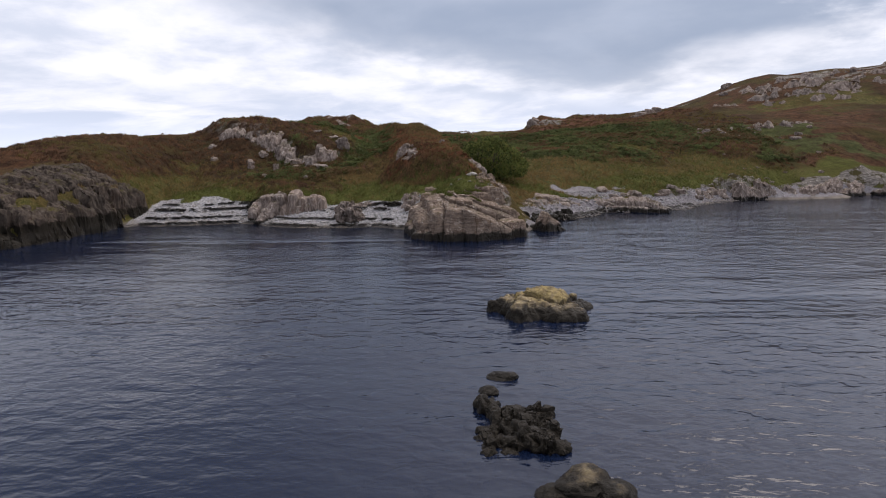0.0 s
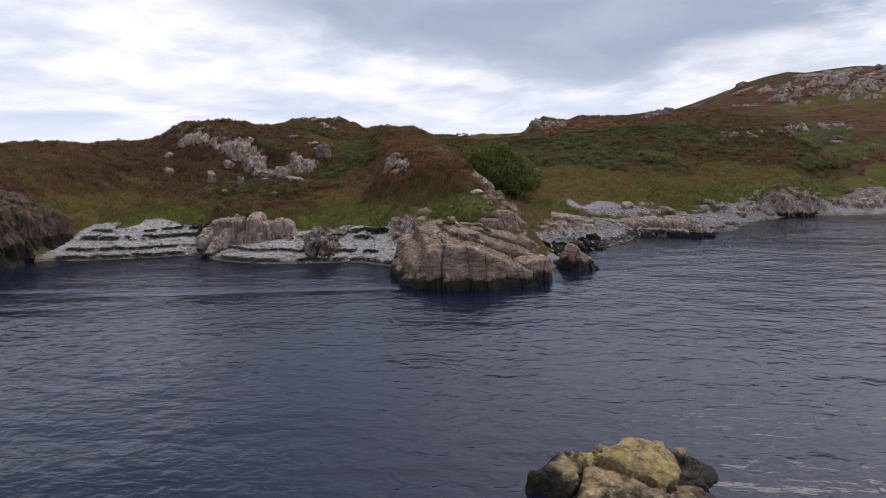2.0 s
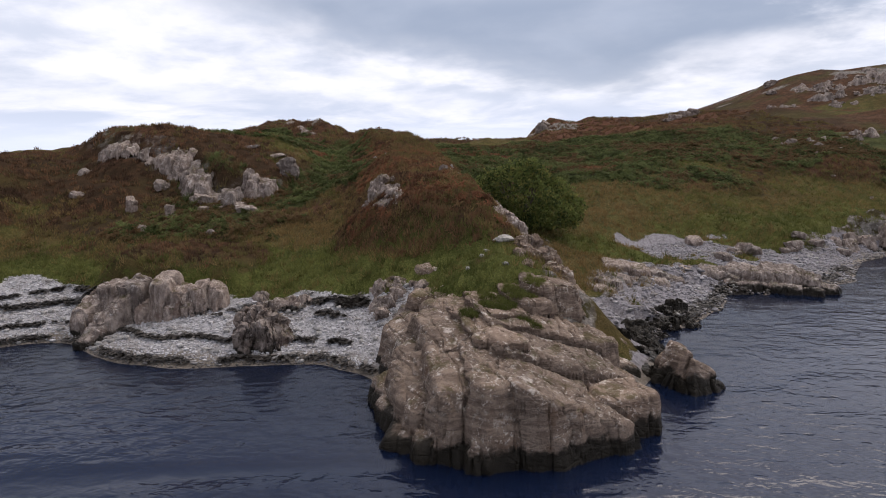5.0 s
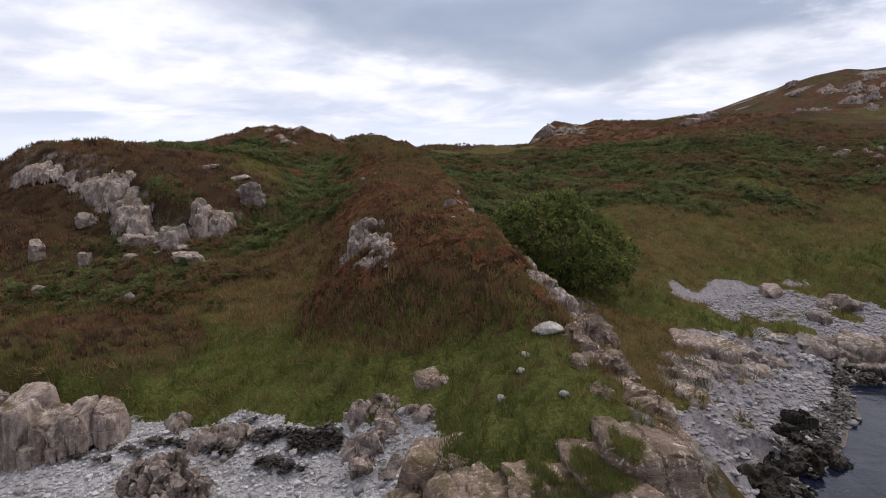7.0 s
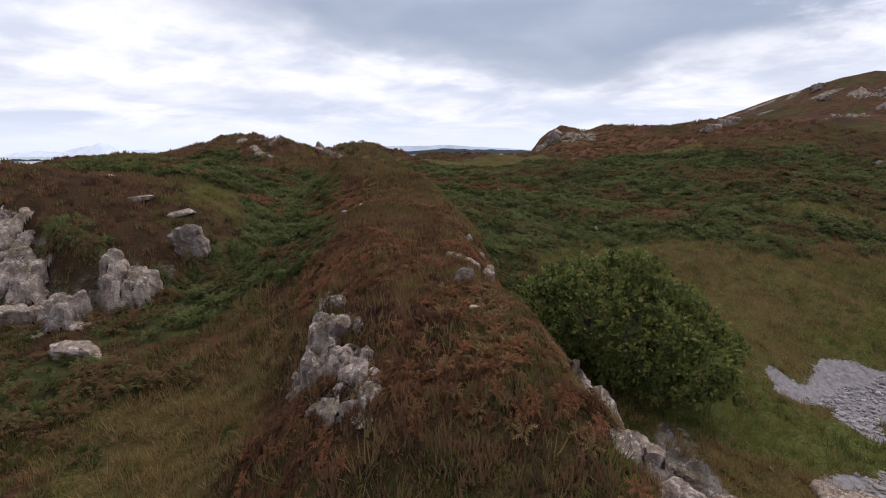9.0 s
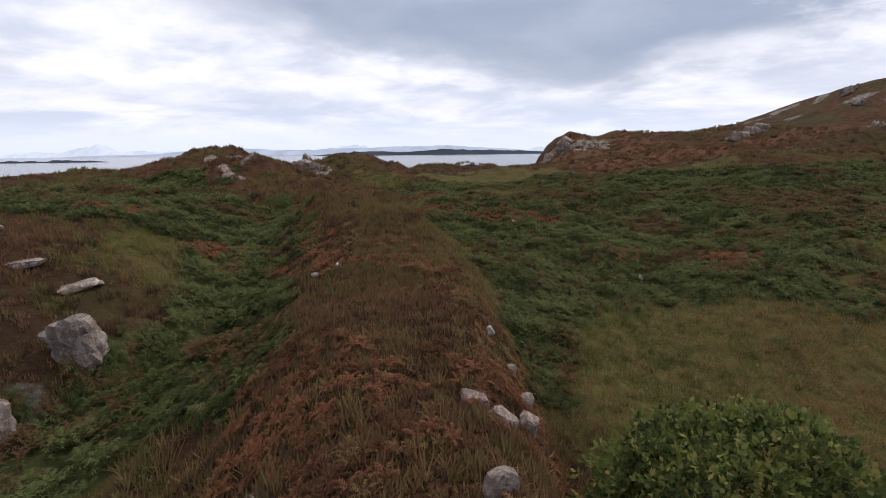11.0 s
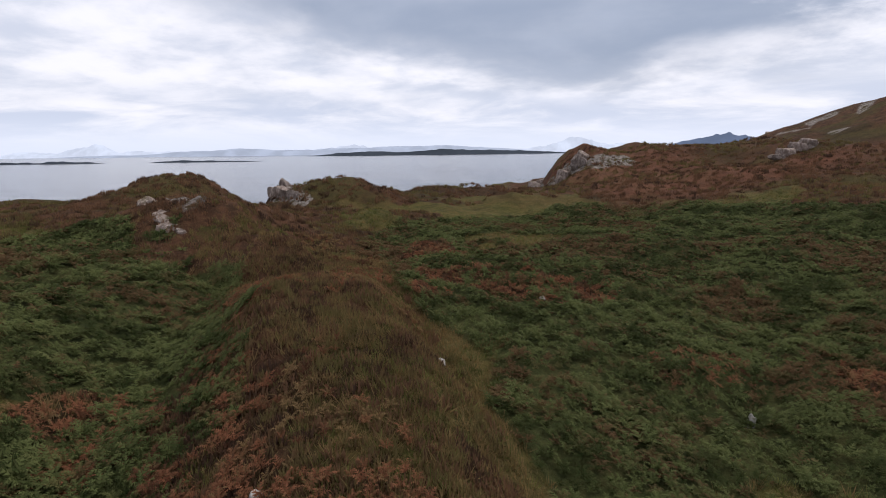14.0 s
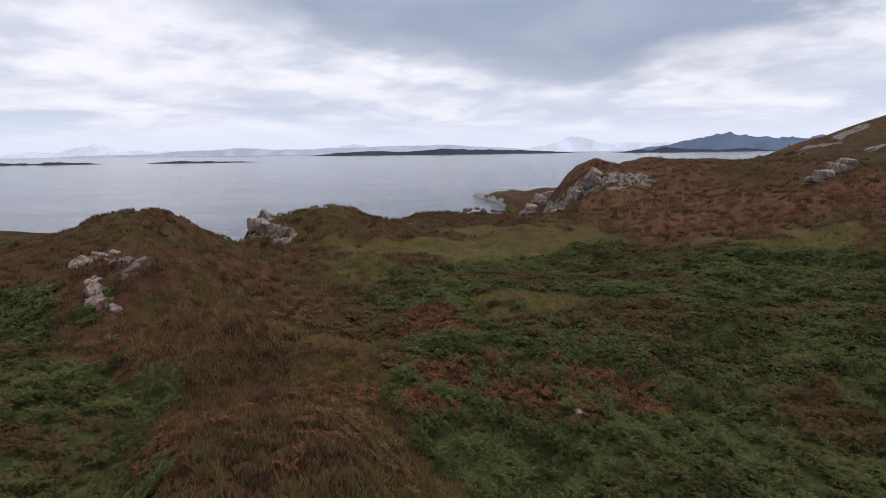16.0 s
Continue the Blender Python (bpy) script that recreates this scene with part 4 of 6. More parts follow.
def lying(slabs):
    """Slabs whose height is given above the ground at their middle."""
    return [(x, y, turn, a, b, height_at(x, y) + up, du, dv) for x, y, turn, a, b, up, du, dv in slabs]


def on_ground(blocks, sink=0.25):
    """Blocks given as x, y and half sizes, set on the ground and sunk by a share of their height."""
    return [(x, y, max(height_at(x, y), -0.3) + c * (1 - 2 * sink), a, b, c) for x, y, a, b, c in blocks]


def scatter_blocks(seed, n, x0, y0, x1, y1, spread, lo, hi, tall=0.8):
    """Blocks strewn along a line."""
    rng = random.Random(seed)
    out = []
    for i in range(n):
        t = (i + rng.random()) / n
        s = rng.uniform(lo, hi)
        out.append((x0 + (x1 - x0) * t + rng.gauss(0, spread), y0 + (y1 - y0) * t + rng.gauss(0, spread), s * rng.uniform(0.8, 1.3), s * rng.uniform(0.7, 1.1), s * tall * rng.uniform(0.7, 1.2)))
    return out


# skerries in the bay
slab_mass("skerry", "low sea rock with a yellow lichen cap above dark wrack", SKERRY_ROCK, [(5.0, 22.0, 5, 1.75, 1.35, 0.72, -0.10, 0.10), (5.2, 22.5, 10, 1.15, 0.75, 1.12, -0.22, 0.05), (3.35, 22.7, -10, 0.85, 0.95, 0.72, 0.05, 0.1), (6.6, 22.5, 0, 0.9, 0.75, 0.42, -0.30, 0.1), (4.3, 21.2, 20, 1.0, 0.6, 0.30, 0.1, 0.2)], 5, 0.045, 0.7, 1.6, 0.10, 0.05, uneven=0.4)
rock_mass("weedy_rock", "low rock shelf covered with black seaweed, awash", WRACK_ROCK, [(2.3, 10.2, -0.15, 1.0, 1.2, 0.5), (1.7, 9.5, -0.1, 0.7, 0.7, 0.45), (2.8, 9.3, -0.1, 0.8, 0.6, 0.5), (1.6, 11.2, -0.15, 0.6, 0.8, 0.42), (2.8, 10.9, -0.2, 0.7, 0.7, 0.45)], 8, 20, 0.05, (0.4, 0.35), 0.22, 0.2, rough=0.16, power=2.0)
outcrop("weedy_rock", "small rock covered with black seaweed, barely above water", WRACK_ROCK, [(2.1, 13.9, -0.12, 0.62, 0.4, 0.36), (1.6, 12.7, -0.2, 0.5, 0.45, 0.4)], 9, (0, 0), 10, 5, rough=0.3, jointed=None)
outcrop("weedy_rock", "small rock with yellow lichen on top and seaweed round it", SKERRY_ROCK, [(3.5, 7.1, -0.02, 0.85, 0.7, 0.5), (4.1, 6.7, -0.2, 0.6, 0.5, 0.5), (2.9, 6.8, -0.2, 0.6, 0.5, 0.5)], 10, (0, 0), 10, 5, rough=0.3, jointed=None)

# the headland
HEAD = [(1.6, 51.5, 14, 4.3, 5.0, 1.5, 0, 0), (3.2, 47.9, 12, 2.4, 2.1, 2.0, -0.42, 0.10), (3.2, 50.3, 14, 3.0, 1.6, 2.6, -0.32, 0.14), (3.3, 52.6, 15, 3.1, 1.5, 3.0, -0.28, 0.10), (0.5, 47.4, 8, 0.85, 2.0, 2.95, -0.08, 0.14), (-0.9, 47.8, 10, 0.8, 2.0, 2.8, 0.12, 0.16), (-2.2, 48.4, 14, 0.72, 1.8, 1.95, 0.35, 0.15), (-3.1, 49.4, 16, 0.6, 1.6, 1.1, 0.4, 0.1),
        (-1.7, 46.0, 8, 0.5, 0.5, 0.8, 0, 0.2), (-0.6, 45.7, 14, 0.42, 0.5, 0.75, 0, 0.2), (0.5, 45.4, 5, 0.55, 0.5, 0.85, 0, 0.2), (-2.7, 46.8, 0, 0.5, 0.6, 0.7, 0.2, 0.2), (-1.2, 51.0, 18, 0.9, 2.4, 3.25, 0.18, 0.06), (0.6, 50.6, 17, 0.95, 2.3, 3.5, -0.12, 0.05), (-2.5, 51.6, 18, 0.7, 2.2, 2.3, 0.4, 0.05), (-0.7, 53.9, 18, 1.0, 1.6, 3.45, 0.1, 0.02),
        (1.2, 53.3, 17, 1.0, 2.0, 3.7, -0.12, 0.02), (2.6, 54.7, 15, 0.9, 1.6, 3.85, -0.1, 0.03), (4.2, 55.4, 10, 1.35, 1.2, 4.2, -0.15, 0.02), (5.2, 53.3, 14, 0.9, 1.5, 2.4, -0.5, 0.1), (5.5, 51.3, 12, 0.7, 1.4, 1.3, -0.5, 0.1), (6.4, 54.8, 10, 0.9, 1.4, 1.9, -0.4, 0.1), (-1.6, 56.2, 0, 1.2, 0.85, 3.5, 0.05, 0.02), (-2.9, 54.0, 16, 0.8, 1.5, 2.3, 0.4, 0.1),
        (0.6, 55.7, 8, 1.2, 0.9, 3.55, 0, 0.05), (2.2, 56.7, 12, 0.9, 0.8, 3.75, 0, 0.05), (5.6, 56.2, 14, 0.9, 1.2, 3.0, -0.4, 0.1), (6.6, 52.8, 8, 0.7, 1.2, 0.8, -0.3, 0.1), (6.2, 50.0, 12, 0.5, 0.8, 0.4, -0.2, 0.1)]
head_flats = slab_mass("headland", "large brown headland of tilted rock slabs standing in the sea", BROWN_ROCK, HEAD, 21, 0.055, 0.28, 3.6, 0.060, 0.10, category="rock headland")
slab_mass("sea_rock", "pointed dark sea rock beside the headland, brown on top", BROWN_ROCK, [(9.75, 52.4, 20, 0.28, 0.55, 1.7, -0.5, 0.2), (10.3, 52.1, 20, 0.5, 0.7, 1.1, -0.9, 0.1), (9.3, 52.5, 20, 0.35, 0.65, 1.15, 0.9, 0.1), (10.9, 51.9, 20, 0.5, 0.55, 0.35, -0.6, 0.0), (8.5, 53.5, 10, 0.45, 0.7, 0.35, 0.1, 0.0)], 31, 0.04, 0.16, 1.9, 0.06, 0.05)
slab_mass("boulder", "brown boulder with white lichen at the grass edge", BROWN_ROCK, [(-2.3, 61.6, 8, 0.52, 0.6, 3.75, 0.1, 0.05), (-1.5, 61.7, -4, 0.45, 0.55, 3.65, -0.2, 0.05), (-0.9, 61.2, 0, 0.3, 0.35, 3.3, -0.2, 0.1)], 33, 0.04, 0.2, 3.5, 0.04, 0.04, category="boulder", uneven=0.1, joint=0.08)
slab_mass("flank_slabs", "lichen-spotted brown slabs on the headland's eastern flank", BROWN_ROCK, [(6.1, 57.4, 12, 0.8, 1.0, 2.7, -0.5, 0.05), (6.7, 59.3, 8, 0.7, 0.9, 2.3, -0.6, 0.05), (6.3, 61.2, 14, 0.7, 1.0, 2.8, -0.6, 0.05), (7.3, 57.2, 10, 0.6, 0.9, 1.5, -0.4, 0.1), (7.6, 60.7, 10, 0.6, 0.8, 1.4, -0.4, 0.1), (5.1, 58.6, 12, 0.65, 0.8, 3.6, -0.35, 0.05), (5.0, 60.6, 16, 0.6, 0.8, 3.9, -0.35, 0.05), (7.4, 63.2, 12, 0.6, 0.9, 1.9, -0.5, 0.1), (8.0, 58.8, 0, 0.5, 0.6, 0.9, -0.3, 0.1), (7.0, 55.3, 12, 0.7, 1.2, 1.7, -0.4, 0.1), (7.2, 53.5, 10, 0.6, 1.0, 0.9, -0.4, 0.1), (6.4, 51.8, 10, 0.6, 1.0, 0.9, -0.3, 0.1), (8.0, 56.8, 10, 0.6, 1.0, 0.8, -0.3, 0.1), (6.3, 53.4, 10, 0.5, 1.0, 1.6, -0.4, 0.1), (7.7, 54.6, 0, 0.5, 0.8, 0.6, -0.3, 0.1)], 39, 0.055, 0.25, 3.2, 0.08, 0.07, edge=0.12)
rock_mass("flank_rocks", "broken brown rocks with white lichen along the ridge flank", BROWN_ROCK, on_ground(scatter_blocks(41, 26, 6.4, 55.2, 6.2, 71.5, 0.6, 0.22, 0.55), 0.42), 41, 12, 0.07, (0.8, 0.6), 0.28, 0.5, proud=4, rough=0.12, edge=0.08, patch=0.5)
rock_mass("ridge_foot_rocks", "lichen-spotted rocks among grass on the headland's back", BROWN_ROCK, on_ground(scatter_blocks(43, 16, 4.4, 56.6, 4.6, 64.5, 0.8, 0.22, 0.6), 0.38), 43, 12, 0.07, (0.6, 0.5), 0.26, 0.5, proud=4, rough=0.16, edge=0.12)
rock_mass("beach_rocks", "weathered grey rocks at the top of the shingle", GREY_ROCK, on_ground(scatter_blocks(45, 9, -4.8, 58.4, -3.0, 60.6, 0.8, 0.2, 0.42)), 45, 0, 0.06, (0.7, 0.5), 0.28, 0.3, proud=4, rough=0.14, edge=0.12)

# stacks on the shingle
STACK = [(-20.4, 58.9, -28, 0.5, 1.7, 1.55, -0.1, 0.75), (-21.9, 60.3, -18, 0.55, 1.1, 2.1, -0.2, 0.5), (-21.0, 61.1, -10, 0.6, 0.8, 3.0, 0.15, 0.2), (-19.5, 60.9, -5, 0.62, 0.9, 3.15, -0.15, 0.25), (-17.7, 60.8, 4, 0.6, 0.9, 3.4, 0.15, 0.2), (-16.55, 60.4, 0, 0.45, 0.7, 2.7, -0.2, 0.3), (-15.6, 60.8, -6, 0.42, 0.7, 2.95, 0.2, 0.2), (-14.75, 61.1, 6, 0.4, 0.7, 2.8, -0.3, 0.2), (-17.1, 59.8, 10, 0.4, 0.45, 1.9, 0, 0.3), (-15.95, 59.9, -8, 0.36, 0.45, 1.9, 0, 0.3), (-19.95, 59.8, -8, 0.4, 0.7, 1.9, 0, 0.4), (-18.9, 60.2, 5, 0.3, 0.5, 1.9, 0, 0.4), (-20.2, 61.9, -5, 0.4, 0.6, 2.5, 0, 0.2)]
slab_mass("rock_stack", "upright grey slabs of rock standing on the shingle", GREY_ROCK, STACK, 51, 0.05, 0.28, 6.0, 0.09, 0.10, (1.2, 1.2, 0.8), joint=0.12, uneven=0.14)
rock_mass("rock_stack", "small craggy rock at the water's edge on the shingle", GREY_ROCK, [(-11.3, 56.8, 0.8, 0.7, 0.75, 1.5), (-10.4, 56.4, 0.7, 0.6, 0.65, 1.3), (-9.8, 57.2, 0.7, 0.5, 0.65, 1.0), (-11.7, 57.8, 1.1, 0.65, 0.65, 1.2), (-10.8, 57.6, 1.2, 0.7, 0.7, 1.2)], 53, 0, 0.045, (0.32, 0.32), 0.42, 0.2, power=2.2, proud=3, rough=0.22, wobble=0.14)
rock_mass("low_rocks", "low dark rocks among wrack on the shingle", GREY_ROCK, on_ground([(-9.6, 60.2, 0.6, 0.4, 0.26), (-8.7, 60.0, 0.5, 0.4, 0.22), (-10.6, 60.6, 0.45, 0.4, 0.28), (-12.4, 61.3, 0.5, 0.4, 0.35), (-4.6, 59.2, 0.6, 0.5, 0.35)]), 55, 0, 0.06, (0.7, 0.4), 0.2, 0.4, rough=0.12, edge=0.12)

# rocks round the eastern cove
slab_mass("cove_slab", "flat grey rock slabs beside the cove's shingle", GREY_ROCK, lying([(12.5, 69.9, -25, 1.7, 0.9, 0.45, -0.08, 0.1), (14.6, 70.5, -25, 1.2, 0.7, 0.35, -0.12, 0.1), (11.2, 68.0, -25, 1.2, 0.7, 0.4, -0.15, 0.1), (13.6, 68.3, -25, 1.5, 0.6, 0.35, -0.08, 0.15), (15.9, 69.6, -25, 0.8, 0.5, 0.3, -0.1, 0.1), (10.2, 66.4, -25, 0.9, 0.6, 0.35, -0.1, 0.1), (9.6, 64.6, -20, 0.7, 0.6, 0.35, -0.2, 0.1)]), 61, 0.06, 0.2, 3.5, 0.10, 0.08, joint=0.12)
slab_mass("cove_spit", "long low spit of tilted rock running into the cove", GREY_ROCK, [(20.6, 71.6, -30, 1.6, 0.8, 1.25, -0.1, 0.2), (22.6, 71.0, -30, 1.7, 0.9, 1.55, -0.05, 0.2), (24.6, 70.4, -30, 1.5, 0.9, 1.6, -0.1, 0.2), (26.2, 69.6, -30, 0.9, 0.8, 1.3, -0.2, 0.2), (21.7, 69.9, -30, 1.6, 0.45, 0.7, 0, 0.3), (23.8, 69.0, -30, 1.5, 0.45, 0.65, 0, 0.3), (19.2, 73.0, -30, 1.2, 0.7, 1.15, 0, 0.1), (27.3, 68.9, -30, 0.6, 0.5, 0.7, -0.2, 0.2), (25.6, 68.2, -30, 0.8, 0.4, 0.5, 0, 0.2)], 63, 0.065, 0.22, 3.0, 0.14, 0.10, joint=0.16)
rock_mass("weedy_rocks", "dark wet rocks under wrack along the waterline", WRACK_ROCK, on_ground(scatter_blocks(65, 22, 8.6, 55.5, 13.5, 63.0, 0.6, 0.3, 0.62, 0.55)), 65, 0, 0.07, (0.4, 0.4), 0.25, 0.2, power=2.0, rough=0.2, edge=0.2)
rock_mass("shore_wall", "low pale rock wall along the cove's far shore", GREY_ROCK, on_ground(scatter_blocks(67, 26, 38.0, 84.5, 86.0, 99.5, 0.6, 0.8, 1.3, 0.6), 0.42), 67, 12, 0.16, (1.0, 1.0), 0.5, 0.3, proud=6, rough=0.25, edge=0.2)
outcrop("cove_rocks", "scattered grey rocks above the cove", GREY_ROCK, on_ground(scatter_blocks(68, 12, 22.0, 78.0, 37.0, 82.0, 1.0, 0.4, 0.9, 0.6)), 68, (0, 5), 12, 3)

# the western promontory
PROW = []
rng = random.Random(71)
for k in range(9):
    y = 43.0 + 2.1 * k
    PROW += [(-37.2 + rng.uniform(-0.4, 0.3), y, rng.uniform(-12, 12), 1.0, 1.25, rng.uniform(0.5, 1.0), -0.5, rng.uniform(-0.1, 0.1)),
             (-39.3 + rng.uniform(-0.3, 0.3), y + 0.6, rng.uniform(-12, 12), 1.0, 1.2, rng.uniform(0.5, 1.0), -0.5, rng.uniform(-0.1, 0.1)),
             (-41.0 + rng.uniform(-0.4, 0.3), y, rng.uniform(-12, 12), 1.2, 1.3, rng.uniform(0.35, 0.8), -0.35, rng.uniform(-0.1, 0.1)),
             (-43.2 + rng.uniform(-0.4, 0.4), y + 0.8, rng.uniform(-12, 12), 1.5, 1.4, rng.uniform(0.2, 0.6), -0.15, rng.uniform(-0.1, 0.1))]
slab_mass("promontory", "dark craggy rock promontory falling into the sea", DARK_ROCK, lying(PROW), 71, 0.11, 0.35, 3.0, 0.22, 0.14, joint=0.2, uneven=0.5)

# the grey crag on the western slope
CRAG = [(-29.3, 86.8, -22, 0.55, 1.5, 11.0, -0.15, 0.45), (-28.1, 86.4, -24, 0.62, 1.5, 11.1, -0.2, 0.5), (-26.9, 86.0, -20, 0.6, 1.4, 10.8, -0.25, 0.5), (-25.9, 84.6, -24, 0.5, 1.3, 9.6, -0.2, 0.6), (-25.1, 83.1, -18, 0.6, 1.1, 9.0, -0.1, 0.7), (-24.0, 82.6, -14, 0.55, 1.0, 8.4, -0.3, 0.6), (-23.7, 84.6, -20, 0.4, 0.9, 9.3, -0.1, 0.5), (-20.8, 80.2, -8, 0.95, 0.9, 7.5, 0.1, 0.3), (-19.2, 82.4, 10, 0.6, 0.9, 8.6, 0.4, 0.4), (-18.2, 82.3, -12, 0.95, 0.9, 8.2, -0.1, 0.3), (-20.0, 83.4, -20, 0.35, 0.7, 9.2, 0.2, 0.3),
        (-28.5, 83.5, -20, 0.8, 0.7, 8.1, -0.3, 0.3), (-35.4, 87.9, -18, 0.7, 1.1, 11.7, -0.2, 0.4), (-34.2, 87.5, -20, 0.6, 1.1, 11.9, 0.1, 0.4), (-33.0, 87.2, -16, 0.65, 1.1, 11.6, -0.1, 0.4), (-31.8, 86.9, -22, 0.5, 1.0, 11.2, 0.1, 0.4), (-30.8, 86.4, -20, 0.4, 0.9, 10.3, 0.1, 0.5), (-22.6, 81.0, -10, 0.5, 0.6, 7.0, 0.1, 0.3), (-21.6, 78.8, 0, 0.5, 0.5, 6.2, 0.1, 0.2), (-19.4, 79.6, 0, 0.6, 0.5, 6.4, -0.1, 0.2), (-36.8, 85.0, -20, 0.9, 0.6, 9.3, -0.2, 0.2)]
slab_mass("crag", "steep grey crag of lichen-covered blocks in the heather", GREY_ROCK, [(x, y, turn, 0.82 * a, 0.82 * b, top - 0.25, du, dv) for x, y, turn, a, b, top, du, dv in CRAG], 81, 0.07, 0.22, 3.0, 0.12, 0.09, (1.6, 1.6, 0.9), edge=0.12, uneven=0.22, joint=0.25)
for i, (x, y, a, b, c, what) in enumerate(((-16.9, 86.3, 1.35, 1.0, 1.2, "large pale grey boulder beside the ferny hollow"), (-28.5, 77.8, 0.5, 0.5, 1.0, "upright grey stone in the heather"), (-24.5, 76.2, 0.45, 0.45, 1.0, "upright grey stone in the heather"),
                                      (-28.4, 82.9, 0.9, 0.6, 0.6, "flat grey stone in the heather"), (-21.7, 76.4, 0.6, 0.45, 0.4, "small pale stone below the crag"), (-17.8, 76.4, 1.0, 0.6, 0.45, "flat pale stone below the crag"), (-23.4, 80.2, 0.9, 0.7, 0.7, "grey block below the crag"),
                                      (-34.5, 80.0, 0.8, 0.5, 0.4, "flat grey stone on the slope"), (-25.0, 72.5, 0.45, 0.35, 0.35, "small pale stone on the slope"), (-19.0, 71.0, 0.4, 0.3, 0.3, "small pale stone on the slope"), (-22.2, 91.5, 1.0, 0.5, 0.25, "flat pale slab on top of the crag"), (-19.2, 90.6, 1.1, 0.45, 0.22, "flat pale slab on top of the crag"), (-26.0, 94.5, 1.0, 0.5, 0.25, "flat pale slab on top of the crag"))):
    rock("boulder" if c > 0.9 else "stone", x, y, height_at(x, y) + c * 0.45, (a, b, c), 830 + i, GREY_ROCK, what, i * 37, (4, -6), 4, category="stone", group="stones round the crag", rough=0.2)

# the rib of rock under the ridge's end, and stones along the ridge
RIB = scatter_blocks(90, 26, -6.9, 77.0, -6.2, 70.0, 0.25, 0.18, 0.40, 1.0) + scatter_blocks(91, 24, -6.2, 71.4, -4.6, 67.9, 0.5, 0.25, 0.52, 0.9)
rock_mass("rock_rib", "narrow ragged rib of pale lichen-covered rock at the ridge's end", GREY_ROCK, on_ground(RIB, 0.46), 91, 20, 0.05, (0.55, 0.45), 0.30, 0.3, proud=6, rough=0.16, edge=0.06, patch=0.55)
rock_mass("ridge_edge_stones", "line of pale stones along the ridge's steep edge", GREY_ROCK, on_ground([(2.3, 68.9, 0.75, 0.6, 0.45), (2.9, 66.5, 0.8, 0.6, 0.6), (3.4, 65.2, 0.6, 0.6, 0.5), (3.3, 67.2, 0.5, 0.5, 0.4), (3.9, 63.9, 0.6, 0.5, 0.4), (2.0, 70.6, 0.4, 0.4, 0.3)], 0.42), 93, 0, 0.06, (0.6, 0.5), 0.28, 0.3, proud=3, rough=0.14, edge=0.08, patch=0.3)
outcrop("ridge_edge_stones", "cluster of pale grey stones beside the ridge's edge", GREY_ROCK, on_ground([(-1.1, 75.6, 0.42, 0.35, 0.5), (-0.6, 79.2, 0.5, 0.4, 0.35), (0.3, 80.6, 0.4, 0.35, 0.5), (0.5, 82.4, 0.35, 0.3, 0.45), (-1.4, 80.0, 0.5, 0.35, 0.3), (0.2, 84.2, 0.35, 0.3, 0.35)]), 95, (0, 10), 0, 3)
for i, (x, y, a, b, c, what) in enumerate(((2.6, 62.6, 0.6, 0.3, 0.2, "white lichen-covered stone on the grassy ridge"), (12.6, 105.4, 0.24, 0.22, 0.46, "pale upright stone among the bracken"), (-0.3, 86.9, 0.2, 0.18, 0.26, "pale stone at the ridge's edge"), (-7.7, 94.6, 0.26, 0.2, 0.2, "small pale stone on the ridge"), (-8.9, 94.2, 0.28, 0.18, 0.14, "small pale stone on the ridge"),
                                      (-2.4, 104.2, 0.26, 0.22, 0.32, "small pale stone at the ridge's edge"), (4.9, 118.5, 0.2, 0.16, 0.16, "small pale stone among the bracken"), (19.8, 101.5, 0.25, 0.2, 0.25, "small pale stone among rusty bracken"), (1.0, 59.2, 0.15, 0.12, 0.1, "small white stone in the grass"), (0.2, 58.0, 0.14, 0.12, 0.1, "small white stone in the grass"), (1.4, 60.8, 0.17, 0.13, 0.1, "small white stone in the grass"), (2.2, 57.4, 0.2, 0.16, 0.14, "small white stone in the grass"), (-0.9, 72.4, 0.3, 0.2, 0.2, "small pale stone in the heather"))):
    rock("stone", x, y, height_at(x, y) + c * 0.6, (a, b, c), 960 + i, WHITE_STONE, what, i * 51, (4, -6), 3, category="stone", group="stones on the moor", rough=0.25, jointed=False)

# knolls, the red headland and the hill
slab_mass("knoll_rocks", "pale slanting slabs on the heathery knoll", GREY_ROCK, lying([(-24.2, 126.6, -32, 0.75, 0.5, 0.16, -0.3, 0.4), (-23.3, 126.0, -32, 0.7, 0.3, 0.14, -0.3, 0.4), (-25.0, 127.6, -32, 0.6, 0.45, 0.16, -0.3, 0.4), (-25.6, 128.7, -32, 0.4, 0.5, 0.14, -0.3, 0.4)]), 101, 0.06, 0.15, 3.5, 0.08, 0.07)
slab_mass("knoll_rocks", "pale grey slabs higher on the heathery knoll", GREY_ROCK, lying([(-28.6, 132.6, -30, 0.7, 0.9, 0.2, -0.2, 0.4), (-29.4, 134.0, -30, 0.7, 0.8, 0.2, -0.2, 0.4), (-28.0, 131.0, -30, 0.5, 0.6, 0.3, -0.2, 0.4), (-30.4, 135.8, -30, 0.6, 0.9, 0.3, -0.2, 0.4)]), 102, 0.06, 0.15, 3.5, 0.08, 0.07)
outcrop("knoll_rocks", "grey rock face near the knoll's top", GREY_ROCK, on_ground([(-30.6, 138.0, 0.8, 0.5, 0.6), (-31.6, 139.5, 0.8, 0.5, 0.6), (-31.0, 141.0, 0.8, 0.5, 0.5)], 0.45), 103, (0, 10), 0, 4)
